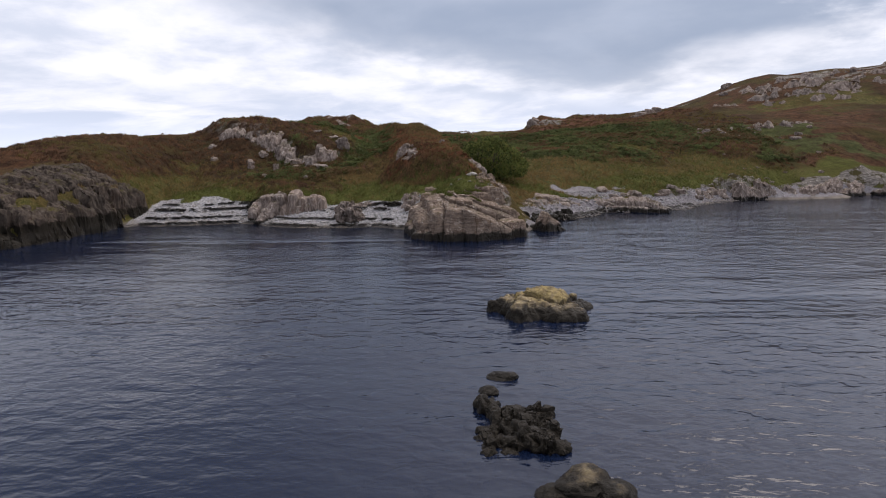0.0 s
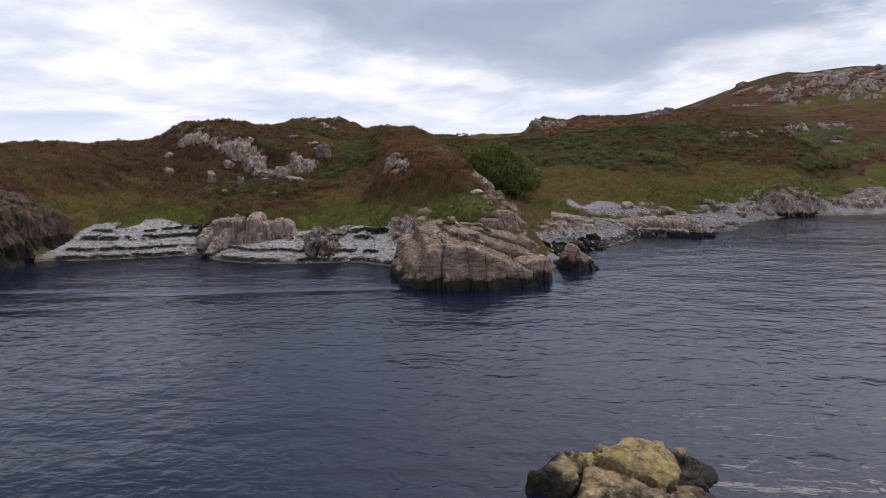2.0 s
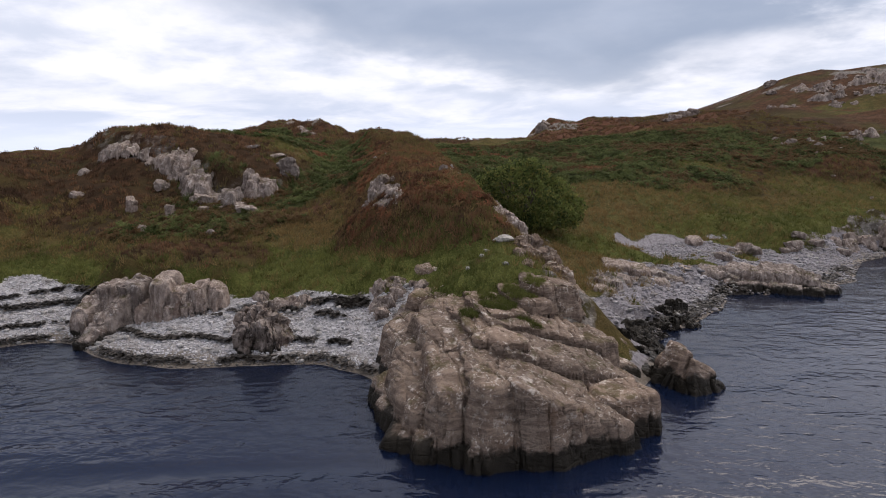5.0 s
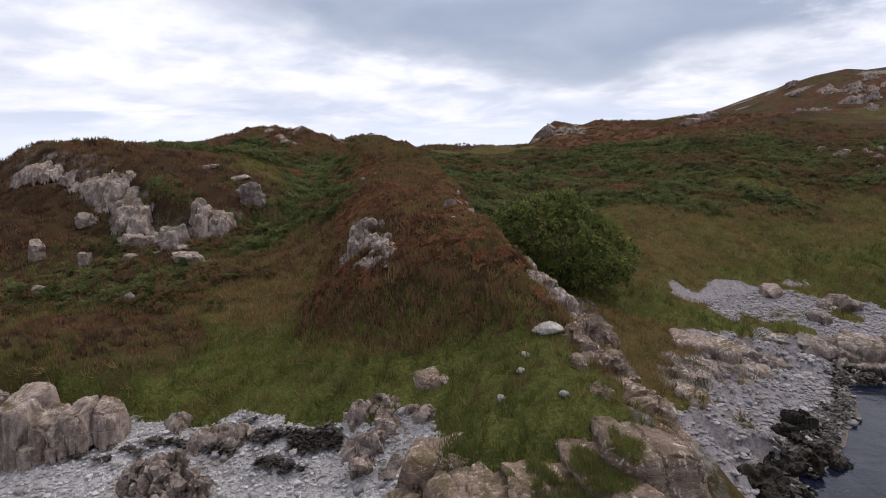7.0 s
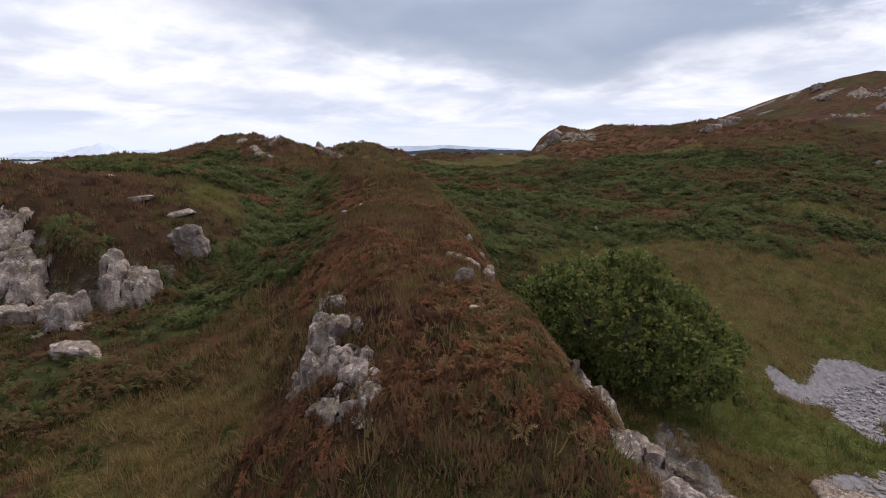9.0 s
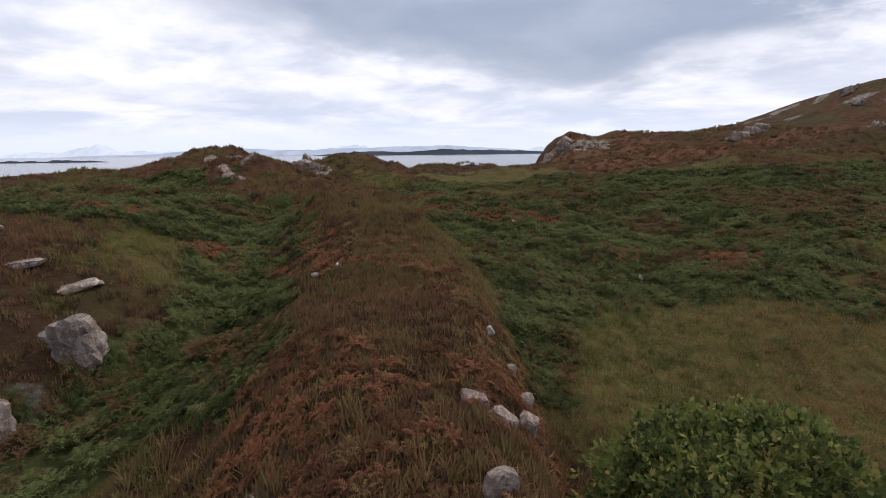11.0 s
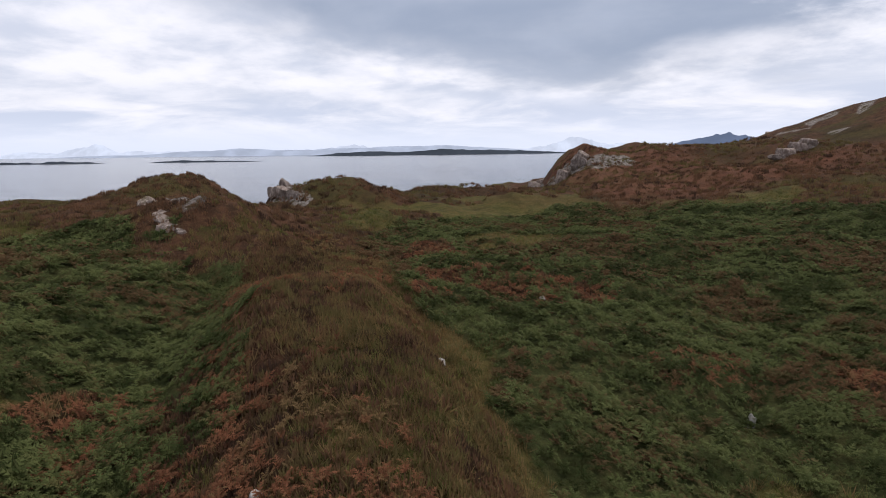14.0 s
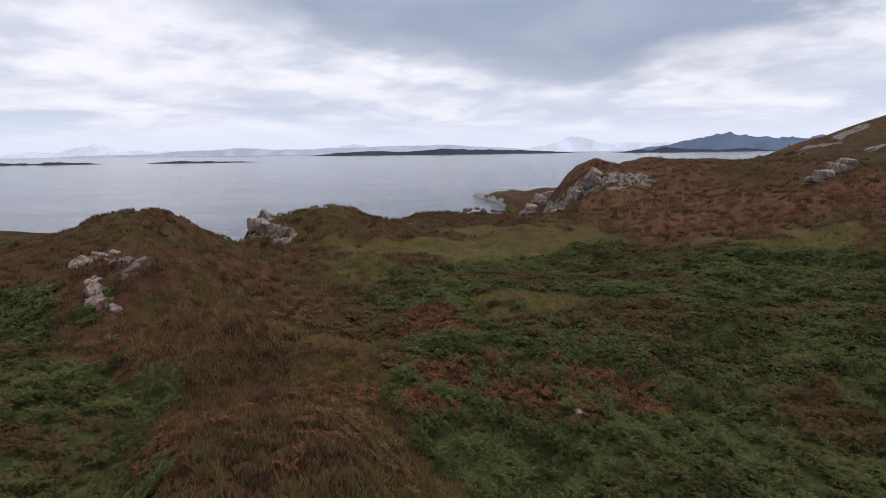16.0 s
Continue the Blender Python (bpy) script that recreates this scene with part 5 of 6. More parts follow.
outcrop("knoll_cliff", "grey cliff on the side of the small knoll", GREY_ROCK, on_ground([(-25.2, 163.5, 1.1, 1.0, 1.5), (-23.8, 161.6, 1.0, 0.9, 1.2), (-22.0, 160.0, 1.0, 0.8, 0.9), (-26.2, 166.0, 1.1, 1.1, 1.4), (-24.4, 164.5, 1.0, 1.0, 1.5)], 0.42), 105, (0, 6), 0, 4)
outcrop("headland_cliff", "grey cliff at the seaward end of the red headland", GREY_ROCK, on_ground(scatter_blocks(107, 18, 17.5, 222, 28.5, 198, 1.0, 0.9, 1.8, 1.1), 0.32), 107, (0, 12), 0, 4)
outcrop("shore_rocks", "low rocks along the northern shore", GREY_ROCK, on_ground(scatter_blocks(109, 16, 17, 236, 27, 262, 3.0, 1.5, 3.0, 0.6), 0.3), 109, (0, 8), 0, 3)
outcrop("moor_outcrop", "grey outcrop on the grassy hill slope", GREY_ROCK, on_ground([(59.5, 181, 2.4, 1.0, 1.0), (62.5, 183, 2.0, 1.0, 1.2), (65.0, 184, 1.6, 1.0, 1.3), (57.2, 180, 1.5, 0.9, 0.7)], 0.3), 111, (0, 12), 0, 4)
rock_mass("hill_crag", "grey rock ledges breaking through the grassy hillside", GREY_ROCK, on_ground(scatter_blocks(121, 46, 84, 163, 130, 172, 4.0, 0.6, 1.7, 0.55), 0.42), 121, 15, 0.25, (2.0, 1.0), 0.6, 0.4, proud=5, rough=0.3, edge=0.1, patch=0.7, steep=1.6)
rock_mass("hill_crag", "broad grey rock ledges below the hill's summit", GREY_ROCK, on_ground(scatter_blocks(123, 54, 92, 176, 160, 190, 5.0, 0.8, 2.2, 0.5), 0.43), 123, 15, 0.32, (2.4, 1.2), 0.7, 0.4, proud=6, rough=0.35, edge=0.1, patch=0.8, steep=1.6)
rock_mass("hillside_rocks", "pale rocks in a line through rusty heather", GREY_ROCK, on_ground(scatter_blocks(125, 20, 50, 119, 80, 124, 1.3, 0.4, 0.85, 0.8), 0.36), 125, 10, 0.14, (1.0, 0.8), 0.45, 0.4, proud=4, rough=0.2, edge=0.1, patch=0.4)
rng = random.Random(5)
for i in range(64):
    if i < 26:
        x, y, s = rng.uniform(50, 76), rng.uniform(112, 128), rng.uniform(0.3, 0.8)
    elif i < 54:
        x, y, s = rng.uniform(85, 190), rng.uniform(170, 285), rng.uniform(0.9, 2.0)
    else:
        x, y, s = rng.uniform(45, 70), rng.uniform(94, 106), rng.uniform(0.25, 0.55)
    rock("hill_rock", x, y, height_at(x, y) - s * 0.1, (s * 1.5, s * 0.9, s * 0.8), 1200 + i, GREY_ROCK, "grey rock breaking through the heather on the hillside", rng.uniform(0, 40), (0, 10), 3, category="rock", group="rocks on the hillside")


# ---- plants ----
def strew(name, template, tris, x, y, size, material, label, seed, category, turned=None, lift=0.0, lean=0.25, on=None):
    """Many small plants as one mesh: copies of a template, turned and scaled, standing on the ground."""
    rng = np.random.default_rng(seed)
    n = len(x)
    z = land(x, y) + lift if on is None else on
    a = rng.uniform(0, 2 * np.pi, n)
    c, s = np.cos(a), np.sin(a)
    pick = rng.integers(0, len(template), n)
    T = np.stack(template)[pick]
    px = (T[:, :, 0] * c[:, None] - T[:, :, 1] * s[:, None]) * size[:, None]
    py = (T[:, :, 0] * s[:, None] + T[:, :, 1] * c[:, None]) * size[:, None]
    pz = T[:, :, 2] * size[:, None] * rng.uniform(0.8, 1.25, n)[:, None]
    # lean with the fall of the ground
    d = 0.5
    flat = 1.0 if on is None else 0.0
    sx, sy = flat * (land(x + d, y) - land(x - d, y)) / (2 * d), flat * (land(x, y + d) - land(x, y - d)) / (2 * d)
    pz = pz + px * np.clip(sx, -1.2, 1.2)[:, None] + py * np.clip(sy, -1.2, 1.2)[:, None]
    co = np.stack((px + x[:, None], py + y[:, None], pz + z[:, None]), -1).reshape(-1, 3)
    nv = T.shape[1]
    faces = (tris[None] + (np.arange(n) * nv)[:, None, None]).reshape(-1, 3)
    me = mesh_from(name, co, faces, False)
    tone = np.clip(0.5 + 0.55 * fbm(x * 0.4, y * 0.4, octaves=2, seed=seed) + rng.normal(0, 0.27, n), 0, 1)
    paint(me, "tone", np.repeat(tone, nv))
    if turned is None:
        turned = np.clip(0.5 + 0.36 * fbm(x * 0.16, y * 0.16, octaves=3, seed=seed + 9) + rng.normal(0, 0.20, n), 0, 1)
    paint(me, "turned", np.repeat(turned, nv))
    me.materials.append(material)
    return tagged(new(name, me), label, category, kind="stuff")


def fern_template(seed, fronds=6, pinnae=5):
    """A tuft of arching fronds, each with pairs of narrow leaflets that shorten towards its tip."""
    rng = np.random.default_rng(seed)
    v = []
    for f in range(fronds):
        a = 2 * np.pi * (f + rng.uniform(-0.35, 0.35)) / fronds
        d, side = np.array((math.cos(a), math.sin(a), 0)), np.array((-math.sin(a), math.cos(a), 0))
        L, rise, twist = rng.uniform(0.65, 1.0), rng.uniform(0.85, 1.5), rng.uniform(-0.35, 0.35)

        def rib(t):
            return d * (L * (0.12 * t + 0.88 * t ** 1.5)) + np.array((0, 0, rise * (1.7 * t - 1.05 * t * t)))
        for p in range(pinnae):
            t0 = 0.22 + 0.78 * p / pinnae
            t1 = t0 + 0.62 / pinnae * (1.1 if pinnae > 3 else 1.6)
            w = 0.42 * L * (1 - 0.80 * (p + 0.2) / pinnae) * rng.uniform(0.85, 1.15)
            for s in (-1, 1):
                tip = rib(min(t1 + 0.10, 1.05)) + side * s * w + np.array((0, 0, s * twist * w - 0.22 * w + rng.uniform(-0.05, 0.05)))
                v += [rib(t0), rib(t1), tip] if s > 0 else [rib(t1), rib(t0), tip]
    v = np.array(v)
    return v, np.arange(len(v)).reshape(-1, 3)


def heather_template(seed, sprigs=21):
    rng = np.random.default_rng(seed)
    v = []
    for _ in range(sprigs):
        r, a = math.sqrt(rng.random()), rng.uniform(0, 6.28)
        h = (0.75 * (1 - r * r) ** 0.5 + 0.08) * rng.uniform(0.7, 1.1)
        c = np.array((r * math.cos(a), r * math.sin(a), h))
        up = np.array((0.6 * math.cos(a) * r, 0.6 * math.sin(a) * r, 0.6)) + rng.normal(0, 0.35, 3)
        up *= rng.uniform(0.20, 0.34) / np.linalg.norm(up)
        w = np.cross(up, rng.normal(size=3))
        w *= rng.uniform(0.10, 0.18) / np.linalg.norm(w)
        foot = np.array((0.85 * c[0], 0.85 * c[1], 0.3 * h - 0.15))
        v += [foot - w, foot + w, c + up]
    v = np.array(v)
    return v, np.arange(len(v)).reshape(-1, 3)


def grass_template(seed, blades=13):
    rng = np.random.default_rng(seed)
    v = []
    for _ in range(blades):
        a, r = rng.uniform(0, 6.28), rng.uniform(0, 0.6)
        d = np.array((math.cos(a), math.sin(a), 0))
        w = np.array((-math.sin(a), math.cos(a), 0)) * rng.uniform(0.025, 0.05)
        h, bend = rng.uniform(0.5, 1.15), rng.uniform(0.1, 0.8)
        v += [d * r - w, d * r + w, d * (r + bend) + (0.25 * h, 0.05, h * 0.9)]
    v = np.array(v)
    return v, np.arange(len(v)).reshape(-1, 3)


def places(seed, n, x0, x1, y0, y1):
    rng = np.random.default_rng(seed)
    return rng.uniform(x0, x1, n), rng.uniform(y0, y1, n), rng


def clumps(maker, count, **kw):
    made = [maker(s, **kw) for s in range(count)]
    return [m[0] for m in made], made[0][1]


ferns, fern_tris = clumps(fern_template, 6)
far_ferns, far_fern_tris = clumps(fern_template, 6, fronds=5, pinnae=3)
heathers, heather_tris = clumps(heather_template, 6)
tufts, tuft_tris = clumps(grass_template, 6)

def sow_ferns(seed, count, x0, x1, y0, y1, most, template, tris, lo, hi, label):
    x, y, rng = places(seed, count, x0, x1, y0, y1)
    h, f, s = zones(x, y, land(x, y))
    keep = rng.random(len(x)) < step(f, 0.30, 0.66)
    x, y = x[keep][:most], y[keep][:most]
    strew("bracken", template, tris, x, y, np.random.default_rng(seed + 1).uniform(lo, hi, len(x)) * (0.72 + 0.6 * step(value_noise(x * 0.95, y * 0.95, seed=6), -0.5, 0.6)), FERN, label, seed + 2, "bracken")


sow_ferns(1, 34000, -38, 30, 70, 122, 12000, ferns, fern_tris, 0.26, 0.52, "dense green bracken with rusty dying fronds on the moor")
sow_ferns(4, 40000, -36, 64, 122, 160, 16500, far_ferns, far_fern_tris, 0.24, 0.44, "green and rusty bracken across the far moor")
sow_ferns(7, 16000, 30, 64, 84, 122, 4500, far_ferns, far_fern_tris, 0.26, 0.50, "green bracken on the hill's lower slope")

# dead, rust-coloured fronds on the ridge and in patches among the green
x, y, rng_n = places(8, 30000, -26, 28, 64, 134)
lo, hi, _ = ridge_edges(y)
n2 = fbm(x * 0.35, y * 0.35, octaves=3, seed=61)
blotch = fbm(x * 0.22, y * 0.22, octaves=3, seed=66)
rusty = np.maximum(np.clip(brown_patches(x, y, n2), 0, 1), step(blotch, 0.05, 0.4) * (x > lo - 1.5) * (x < hi + 1.0) * np.interp(y, (64, 72, 100, 118, 126), (0.5, 1.0, 0.6, 0.8, 0.4)))
keep = rng_n.random(len(x)) < rusty
x, y = x[keep][:4800], y[keep][:4800]
strew("dead_bracken", ferns, fern_tris, x, y, np.random.default_rng(9).uniform(0.20, 0.42, len(x)), RUST, "rust-coloured dead bracken fronds among the heather", 10, "bracken")

x, y, rng_n = places(11, 60000, -56, 72, 62, 218)
zz = land(x, y)
h, f, s = zones(x, y, zz)
near = np.interp(y, (62, 110, 175, 218), (1.0, 0.6, 0.35, 0.28))
keep = (rng_n.random(len(x)) < step(h, 0.35, 0.6) * near) & (f < 0.6) & (s < 0.4) & (zz > 3.4)
x, y = x[keep][:13500], y[keep][:13500]
strew("heather", heathers, heather_tris, x, y, np.random.default_rng(12).uniform(0.22, 0.44, len(x)) * np.interp(y, (62, 218), (0.9, 1.4)), HEATHER, "brown and rust-coloured heather over the ridge and slopes", 13, "heather")

x, y, rng_n = places(15, 16000, -16, 5, 63, 124)
lo, hi, _ = ridge_edges(y)
keep = (x > lo - 2.5) & (x < hi + 1.8)
x, y = x[keep][:5500], y[keep][:5500]
strew("heather", heathers, heather_tris, x, y, np.random.default_rng(16).uniform(0.20, 0.40, len(x)), HEATHER, "thick rust-brown heather and dead bracken on the ridge", 17, "heather", np.clip(np.interp(y, (75, 105), (0.40, 0.52)) + 0.3 * fbm(x * 0.3, y * 0.3, octaves=3, seed=26) + np.random.default_rng(18).normal(0, 0.15, len(x)), 0, 1))

x, y, rng_n = places(21, 80000, -46, 60, 54, 150)
zz = land(x, y)
h, f, s = zones(x, y, zz)
near = np.interp(y, (60, 90, 150), (1.0, 0.75, 0.25))
keep = (rng_n.random(len(x)) < near) & (f < 0.6) & (s < 0.5) & (h < 0.75) & (zz > 1.0) & ~((x > 5.0) & (x < 9) & (y < 64))
x, y = x[keep][:30000], y[keep][:30000]
straw = np.clip(0.5 + 0.36 * fbm(x * 0.16, y * 0.16, octaves=3, seed=29) + np.random.default_rng(24).normal(0, 0.2, len(x)) + 0.14 - 0.5 * lush(x, y), 0, 1)
strew("moor_grass", tufts, tuft_tris, x, y, np.random.default_rng(22).uniform(0.24, 0.52, len(x)), GRASS, "rough green and straw-coloured grass above the shore", 23, "grass", straw)


# long bleached grass and olive tufts among the ridge's heather
x, y, rng_n = places(27, 16000, -20, 5, 63, 132)
h, f, s = zones(x, y, land(x, y))
lo, hi, _ = ridge_edges(y)
keep = (f < 0.4) & (x > lo - 6.5) & (x < hi + 2.5) & (rng_n.random(len(x)) < 0.25 + 0.75 * step(fbm(x * 0.3, y * 0.3, octaves=3, seed=77), -0.15, 0.35))
x, y = x[keep][:3000], y[keep][:3000]
strew("ridge_grass", tufts, tuft_tris, x, y, np.random.default_rng(28).uniform(0.26, 0.58, len(x)), GRASS, "long straw and olive grass tufts on the ridge", 31, "grass", np.clip(0.72 + 0.3 * fbm(x * 0.25, y * 0.25, octaves=2, seed=78) + np.random.default_rng(29).normal(0, 0.18, len(x)), 0, 1))

hx, hy, hz = head_flats
keep = (hz > 2.9) & (fbm(hx * 0.7, hy * 0.7, octaves=3, seed=5) + 0.16 * (hy - 54.6) > 0.05) & (hx > -0.6) & (hx < 4.6)
pick = np.random.default_rng(25).permutation(np.flatnonzero(keep))[:1500]
strew("turf", tufts, tuft_tris, hx[pick], hy[pick], np.random.default_rng(26).uniform(0.12, 0.26, len(pick)), GRASS, "green and yellow turf growing on top of the headland", 27, "grass", np.full(len(pick), 0.3), on=hz[pick] - 0.02)


# the bush behind the ridge
def bush(x, y, z):
    base = tagged(new("bush"), "broad dark green bush in the hollow beside the ridge", "bush")
    base.location = (x, y, z)
    rng = np.random.default_rng(77)

    def limb(name, p, q, r0, r1, parent):
        n, k = 7, 8
        p, q = np.array(p), np.array(q)
        ax = (q - p) / np.linalg.norm(q - p)
        u = np.cross(ax, (0.3, 0.9, 0.1))
        u /= np.linalg.norm(u)
        w = np.cross(ax, u)
        co = []
        for i in range(n):
            t = i / (n - 1)
            c = p + (q - p) * t + 0.12 * math.sin(3 * t) * u
            r = r0 + (r1 - r0) * t
            co += [c + r * (math.cos(6.283 * j / k) * u + math.sin(6.283 * j / k) * w) for j in range(k)]
        fa = [(i * k + j, i * k + (j + 1) % k, (i + 1) * k + (j + 1) % k, (i + 1) * k + j) for i in range(n - 1) for j in range(k)]
        me = mesh_from(name, np.array(co), np.array(fa))
        me.materials.append(BARK)
        ob = new(name, me)
        ob.parent = parent
        return ob

    for j in range(4):
        a = 1.57 * j + 0.4
        trunk = limb("trunk", (0.2 * math.cos(a), 0.2 * math.sin(a), -0.3), (1.3 * math.cos(a), 1.3 * math.sin(a), 2.6), 0.16, 0.09, base)
        for m in range(3):
            b = a + (m - 1) * 0.6
            limb("limb", (1.3 * math.cos(a), 1.3 * math.sin(a), 2.55), (1.9 * math.cos(b), 1.9 * math.sin(b), 3.5 + 0.4 * m), 0.07, 0.03, trunk)
    lobes = [(0.0, 0.3, 3.0, 2.8), (-2.2, 0.2, 3.0, 2.1), (2.3, -0.3, 2.2, 2.1), (0.4, -1.9, 2.2, 2.1), (0.2, 2.0, 2.8, 2.2), (1.5, 1.6, 2.8, 2.0), (-1.2, 1.5, 3.2, 2.0), (3.5, -1.2, 1.5, 1.6), (-1.0, -1.2, 3.2, 2.0), (1.7, -2.8, 1.4, 1.6), (0.5, 0.4, 3.8, 1.9), (-2.6, -0.9, 2.4, 1.4), (3.6, 0.9, 1.7, 1.5), (3.0, -2.6, 0.9, 1.3)]
    pts, nor = [], []
    for lx, ly, lz, lr in lobes:
        n = int(760 * lr * lr / 3)
        d = rng.normal(size=(n, 3))
        d /= np.linalg.norm(d, axis=1)[:, None]
        q = d * 2.1 + lx
        rad = lr * (0.98 + 0.16 * fbm(q[:, 0], q[:, 1], q[:, 2], 3, 0.6, 5) + rng.normal(0, 0.05, n))
        rad[::3] *= rng.uniform(0.72, 0.95, len(rad[::3]))
        pts.append(np.array((lx, ly, lz)) + d * rad[:, None] * (1, 1, 0.92)), nor.append(d)
    pts, nor = np.concatenate(pts), np.concatenate(nor)
    keep = np.ones(len(pts), bool)
    for lx, ly, lz, lr in lobes:
        keep &= np.linalg.norm(pts - (lx, ly, lz), axis=1) > lr * 0.66
    keep &= pts[:, 2] > 0.25
    pts, nor = pts[keep], nor[keep]
    n, per = len(pts), 5
    P, D = np.repeat(pts, per, 0), np.repeat(nor, per, 0)
    m = len(P)
    aim = D * 0.5 + rng.normal(size=(m, 3)) * 0.75 + (0, 0, 0.35)
    aim /= np.linalg.norm(aim, axis=1)[:, None]
    side = np.cross(aim, rng.normal(size=(m, 3)))
    side /= np.linalg.norm(side, axis=1)[:, None]
    L, W = rng.uniform(0.14, 0.25, m)[:, None], rng.uniform(0.045, 0.08, m)[:, None]
    P = P + rng.normal(0, 0.05, (m, 3))
    co = np.stack((P, P + aim * L * 0.5 + side * W, P + aim * L, P + aim * L * 0.5 - side * W), 1).reshape(-1, 3)
    fa = np.arange(m * 4).reshape(-1, 4)
    me = mesh_from("crown", co, fa, False)
    tone = np.clip(0.5 + 0.5 * fbm(pts[:, 0] * 1.1, pts[:, 1] * 1.1, pts[:, 2] * 1.1, 3, 0.6, 3) + rng.normal(0, 0.28, n), 0, 1)
    paint(me, "tone", np.repeat(tone, per * 4)), paint(me, "turned", np.repeat(rng.random(n), per * 4))
    me.materials.append(BUSH_LEAF)
    crown = new("crown", me)
    crown.parent = base
    return base


bush(5.6, 77.2, height_at(5.6, 77.2))


# ---- shingle and wrack ----
def stones(name, x, y, size, seed, material, label, level=1):
    rng = np.random.default_rng(seed)
    u, fa = BALLS[level]
    n = len(x)
    z = land(x, y)
    sc = size[:, None] * rng.uniform(0.6, 1.3, (n, 3)) * (1, 1, 0.6)
    a = rng.uniform(0, 6.28, n)
    w = u[None] * (1 + 0.18 * rng.normal(size=(n, len(u), 1))) * sc[:, None]
    px = w[:, :, 0] * np.cos(a)[:, None] - w[:, :, 1] * np.sin(a)[:, None] + x[:, None]
    py = w[:, :, 0] * np.sin(a)[:, None] + w[:, :, 1] * np.cos(a)[:, None] + y[:, None]
    pz = w[:, :, 2] + (z + 0.25 * size)[:, None]
    co = np.stack((px, py, pz), -1).reshape(-1, 3)
    me = mesh_from(name, co, (fa[None] + (np.arange(n) * len(u))[:, None, None]).reshape(-1, 3), False)
    me.materials.append(material)
    return tagged(new(name, me), label, "shingle", kind="stuff")


x, y, rng_n = places(31, 80000, -36, -1.5, 54, 67)
zz = land(x, y)
keep = (zonal := zones(x, y, zz)[2]) > 0.5
keep &= (zz > 0.02) & (zz < 3.3)
x, y = x[keep][:13500], y[keep][:13500]
beach_west = stones("shingle_beach", x, y, np.random.default_rng(32).gamma(3.0, 0.012, len(x)) + 0.022, 33, PEBBLE, "pale grey shingle and cobbles of the western beach")
x, y, rng_n = places(35, 34000, 8, 44, 58, 86)
zz = land(x, y)
keep = (zones(x, y, zz)[2] > 0.5) & (zz > 0.02) & (zz < 1.9)
x, y = x[keep][:6500], y[keep][:6500]
beach_east = stones("shingle_cove", x, y, np.random.default_rng(36).gamma(3.0, 0.020, len(x)) + 0.03, 37, SLATE_PEBBLE, "grey shingle of the sheltered eastern cove")

cobbles = []
for i in range(6):
    co, fa = rock_shape((1, 0.8, 0.6), 2000 + i, 2, 9, 0.08)
    me = mesh_from("stone", co, fa)
    me.materials.append(COBBLE)
    cobbles.append(me)


def lay_cobbles(beach, seed, count, x0, x1, y0, y1, top):
    rng = random.Random(seed)
    done = 0
    while done < count:
        x, y = rng.uniform(x0, x1), rng.uniform(y0, y1)
        z = height_at(x, y)
        if not 0.05 < z < top or zones(np.array([x]), np.array([y]), np.array([z]))[2][0] < 0.6:
            continue
        ob = new("stone", rng.choice(cobbles))
        r = rng.uniform(0.10, 0.26)
        ob.parent = beach
        ob.matrix_basis = pose(x, y, z + 0.2 * r, rng.uniform(-15, 15), rng.uniform(-15, 15), rng.uniform(0, 360)) @ Matrix.Scale(r, 4)
        done += 1


def wrack(name, label, seed, x0, x1, along, width, n):
    """Seaweed cast up in a line: many limp dark scraps."""
    rng = np.random.default_rng(seed)
    x = rng.uniform(x0, x1, n * 2)
    y = along(x) + rng.normal(0, width, n * 2)
    keep = (fbm(x * 0.9, y * 1.4, octaves=2, seed=seed) > -0.35) & (land(x, y) > -0.05)
    x, y = x[keep][:n], y[keep][:n]
    n = len(x)
    z = land(x, y) + 0.10
    a = rng.uniform(0, 6.28, n)
    L, W = rng.uniform(0.08, 0.26, n), rng.uniform(0.04, 0.10, n)
    d, e = np.stack((np.cos(a), np.sin(a)), -1), np.stack((-np.sin(a), np.cos(a)), -1)
    c = np.stack((x, y), -1)
    q = [c - d * L[:, None], c + e * W[:, None], c + d * L[:, None], c - e * W[:, None]]
    co = np.stack([np.concatenate((p, (z + rng.uniform(-0.03, 0.10, n))[:, None]), 1) for p in q], 1).reshape(-1, 3)
    me = mesh_from(name, co, np.arange(n * 4).reshape(-1, 4), False)
    me.materials.append(WRACK)
    return tagged(new(name, me), label, "seaweed", kind="stuff")


def contour(x, level, y0=52.0, y1=70.0):
    """Where the western beach reaches that height."""
    ys = np.linspace(y0, y1, 90)
    grid = land(np.repeat(x[:, None], 90, 1), np.repeat(ys[None], len(x), 0))
    return ys[np.argmax(grid > level, axis=1)]


wrack("seaweed_wrack", "black seaweed cast up along the high tide line", 41, -34, -13, lambda x: contour(x, 1.25), 0.16, 3000)
wrack("seaweed_wrack", "thin line of black seaweed lower on the shingle", 43, -34, -6, lambda x: contour(x, 0.55), 0.09, 2200)
wrack("seaweed_wrack", "black seaweed along the water's edge", 45, -34, -4, lambda x: contour(x, 0.10), 0.12, 1800)
wrack("seaweed_wrack", "thin dark line of old seaweed high on the shingle", 44, -34, -20, lambda x: contour(x, 1.7), 0.10, 1300)
wrack("seaweed_wrack", "flat strip of black seaweed on the upper shingle", 47, -9.5, -5.5, lambda x: contour(x, 1.85), 0.18, 1500)
wrack("seaweed_wrack", "scraps of black seaweed across the shingle", 48, -13.0, -6.5, lambda x: contour(x, 1.45), 0.12, 500)
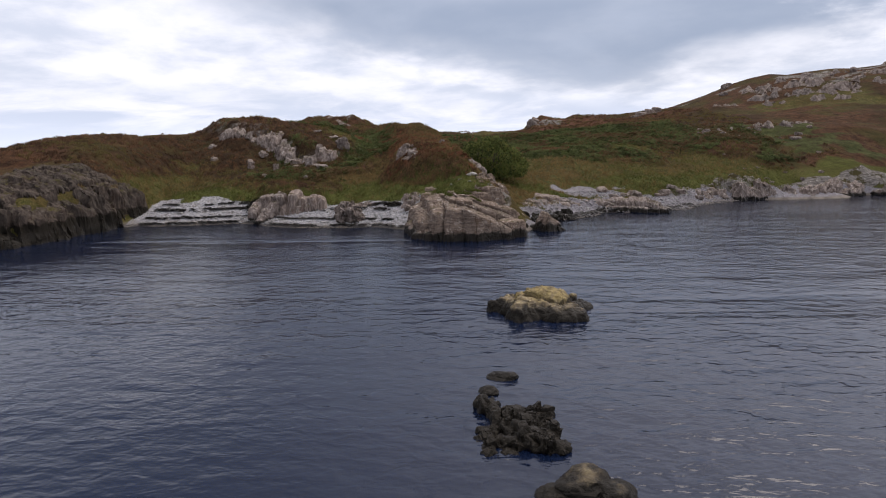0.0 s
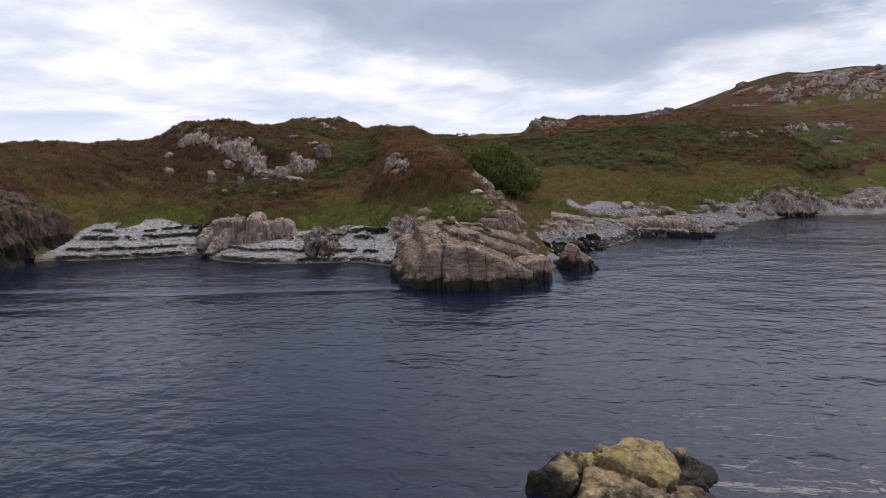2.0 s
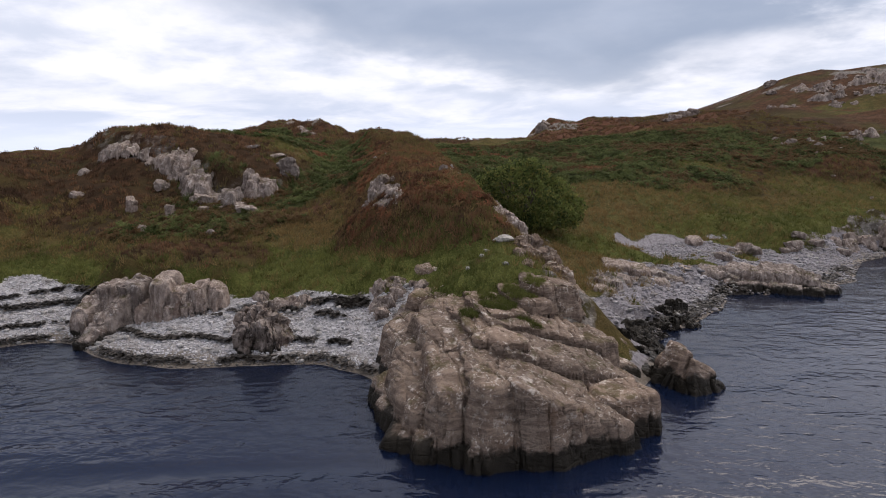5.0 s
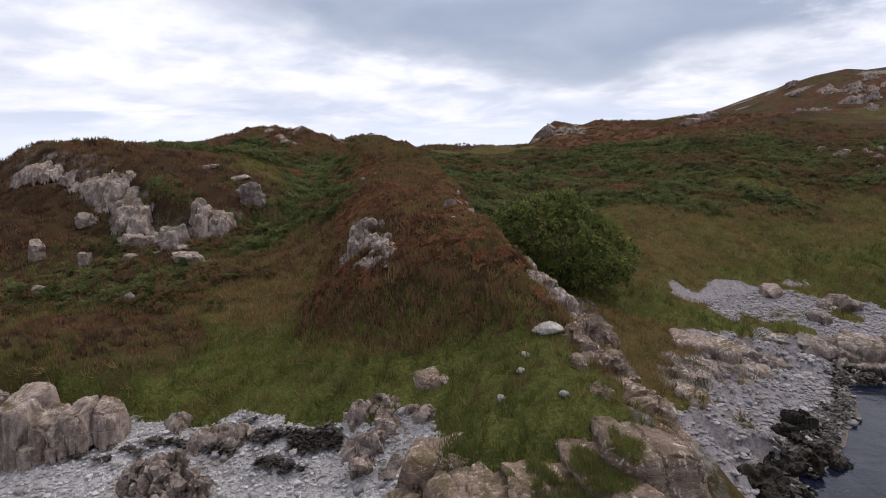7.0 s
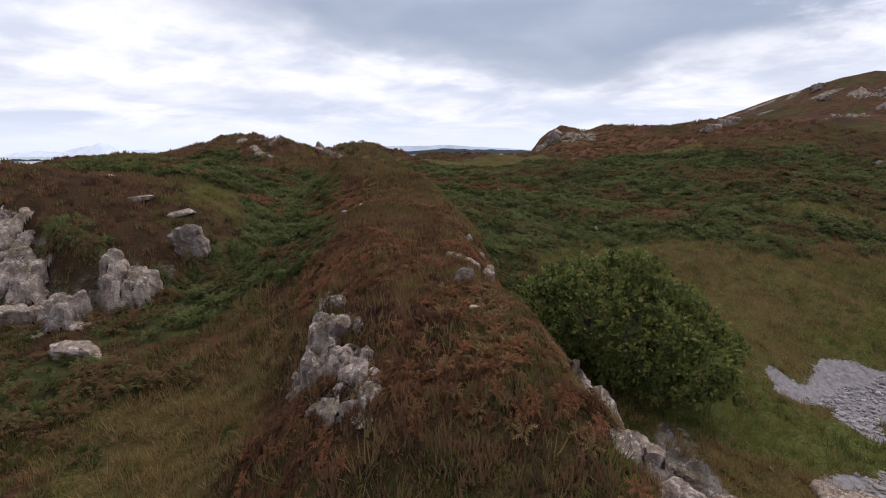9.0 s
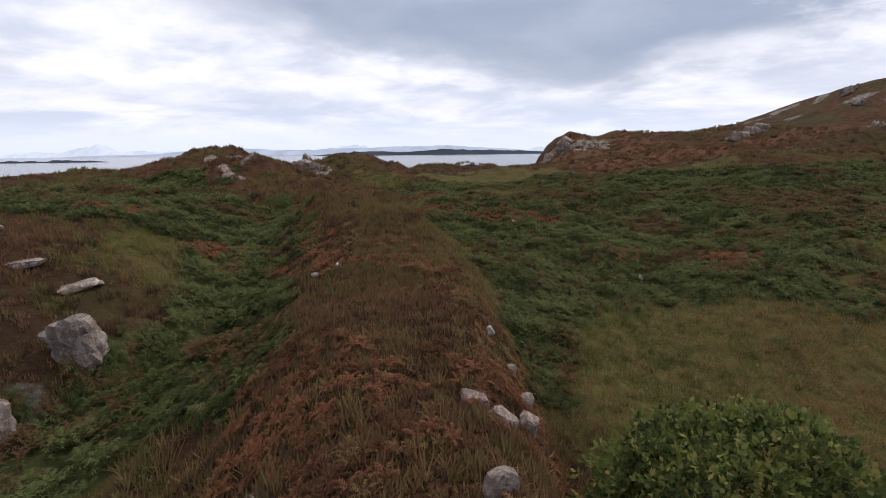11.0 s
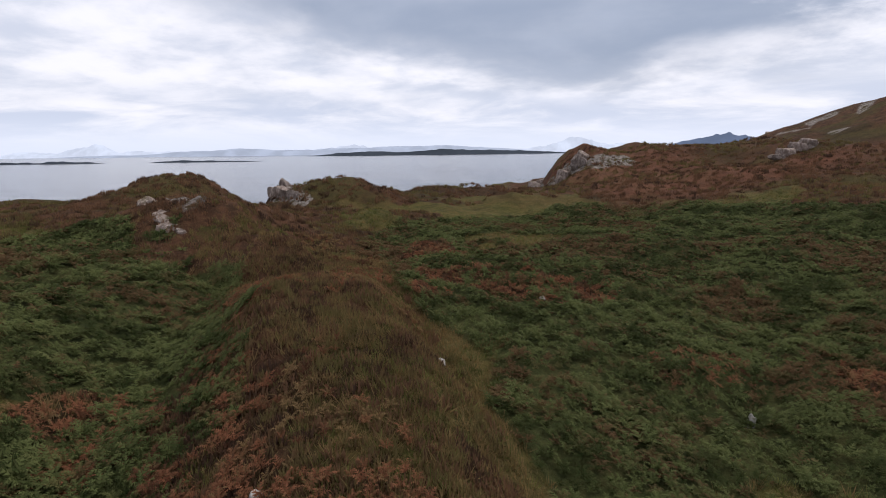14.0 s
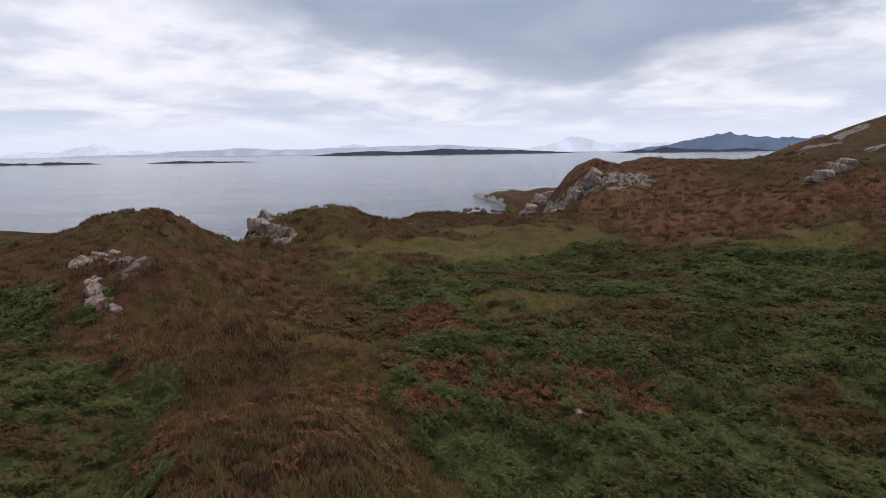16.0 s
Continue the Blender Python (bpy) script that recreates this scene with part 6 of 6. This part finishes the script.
wrack("seaweed_wrack", "black seaweed fringing the cove", 49, 9, 34, lambda x: contour(x, 0.15, 55, 90), 0.35, 2500)


# ---- distance: islands and hazy hills ----
def far_land(name, label, cx, cy, half, deep, high, seed, material, peak=0.0, rough=0.5):
    u, v = np.meshgrid(np.linspace(-1, 1, 140), np.linspace(-1, 1, 13))
    ridge = np.clip(1 - np.abs(u - peak * (1 - u * u)) ** 2.2, 0, 1) * (0.62 + rough * fbm(u * 3.3 + seed, v * 0.8, octaves=5, gain=0.55, seed=seed))
    z = high * np.clip(ridge, 0.02, None) * np.clip(1 - v * v, 0, 1) ** 0.7 - 1.0
    co = np.stack((cx + half * u, cy + deep * v, z), -1).reshape(-1, 3)
    i = (np.arange(12)[:, None] * 140 + np.arange(139)[None]).ravel()
    me = mesh_from(name, co, np.stack((i, i + 1, i + 141, i + 140), -1))
    me.materials.append(material)
    return tagged(new(name, me), label, "island" if "isl" in name else "hills", kind="structure" if name == "backdrop" else "")


# far land and islands glow by emission; these colours hold the haze
ISLE = far_material("dark_island_glow", (0.045, 0.055, 0.068), 1.0)
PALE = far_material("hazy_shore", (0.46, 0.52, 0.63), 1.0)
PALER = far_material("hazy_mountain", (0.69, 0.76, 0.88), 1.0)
BLUE = far_material("haze_blue_hills", (0.13, 0.17, 0.26), 1.0)
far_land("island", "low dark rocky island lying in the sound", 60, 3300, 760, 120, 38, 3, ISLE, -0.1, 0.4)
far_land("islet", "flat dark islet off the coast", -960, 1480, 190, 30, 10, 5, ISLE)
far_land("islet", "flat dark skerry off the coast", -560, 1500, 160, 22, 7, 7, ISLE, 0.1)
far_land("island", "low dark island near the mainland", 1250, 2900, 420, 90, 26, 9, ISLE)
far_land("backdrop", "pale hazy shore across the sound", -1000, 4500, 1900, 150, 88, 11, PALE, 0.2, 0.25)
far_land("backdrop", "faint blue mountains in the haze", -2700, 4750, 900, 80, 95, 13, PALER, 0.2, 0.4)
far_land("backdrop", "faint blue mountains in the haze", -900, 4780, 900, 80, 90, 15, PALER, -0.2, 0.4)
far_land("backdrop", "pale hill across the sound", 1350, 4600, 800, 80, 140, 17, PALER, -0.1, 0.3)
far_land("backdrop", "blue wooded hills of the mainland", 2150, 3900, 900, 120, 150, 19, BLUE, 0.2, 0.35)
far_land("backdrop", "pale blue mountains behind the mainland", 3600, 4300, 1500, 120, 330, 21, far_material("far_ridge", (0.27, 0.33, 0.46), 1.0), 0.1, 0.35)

lay_cobbles(beach_west, 61, 170, -33, -2, 55, 66, 3.2)
lay_cobbles(beach_east, 62, 90, 9, 34, 58, 82, 1.8)
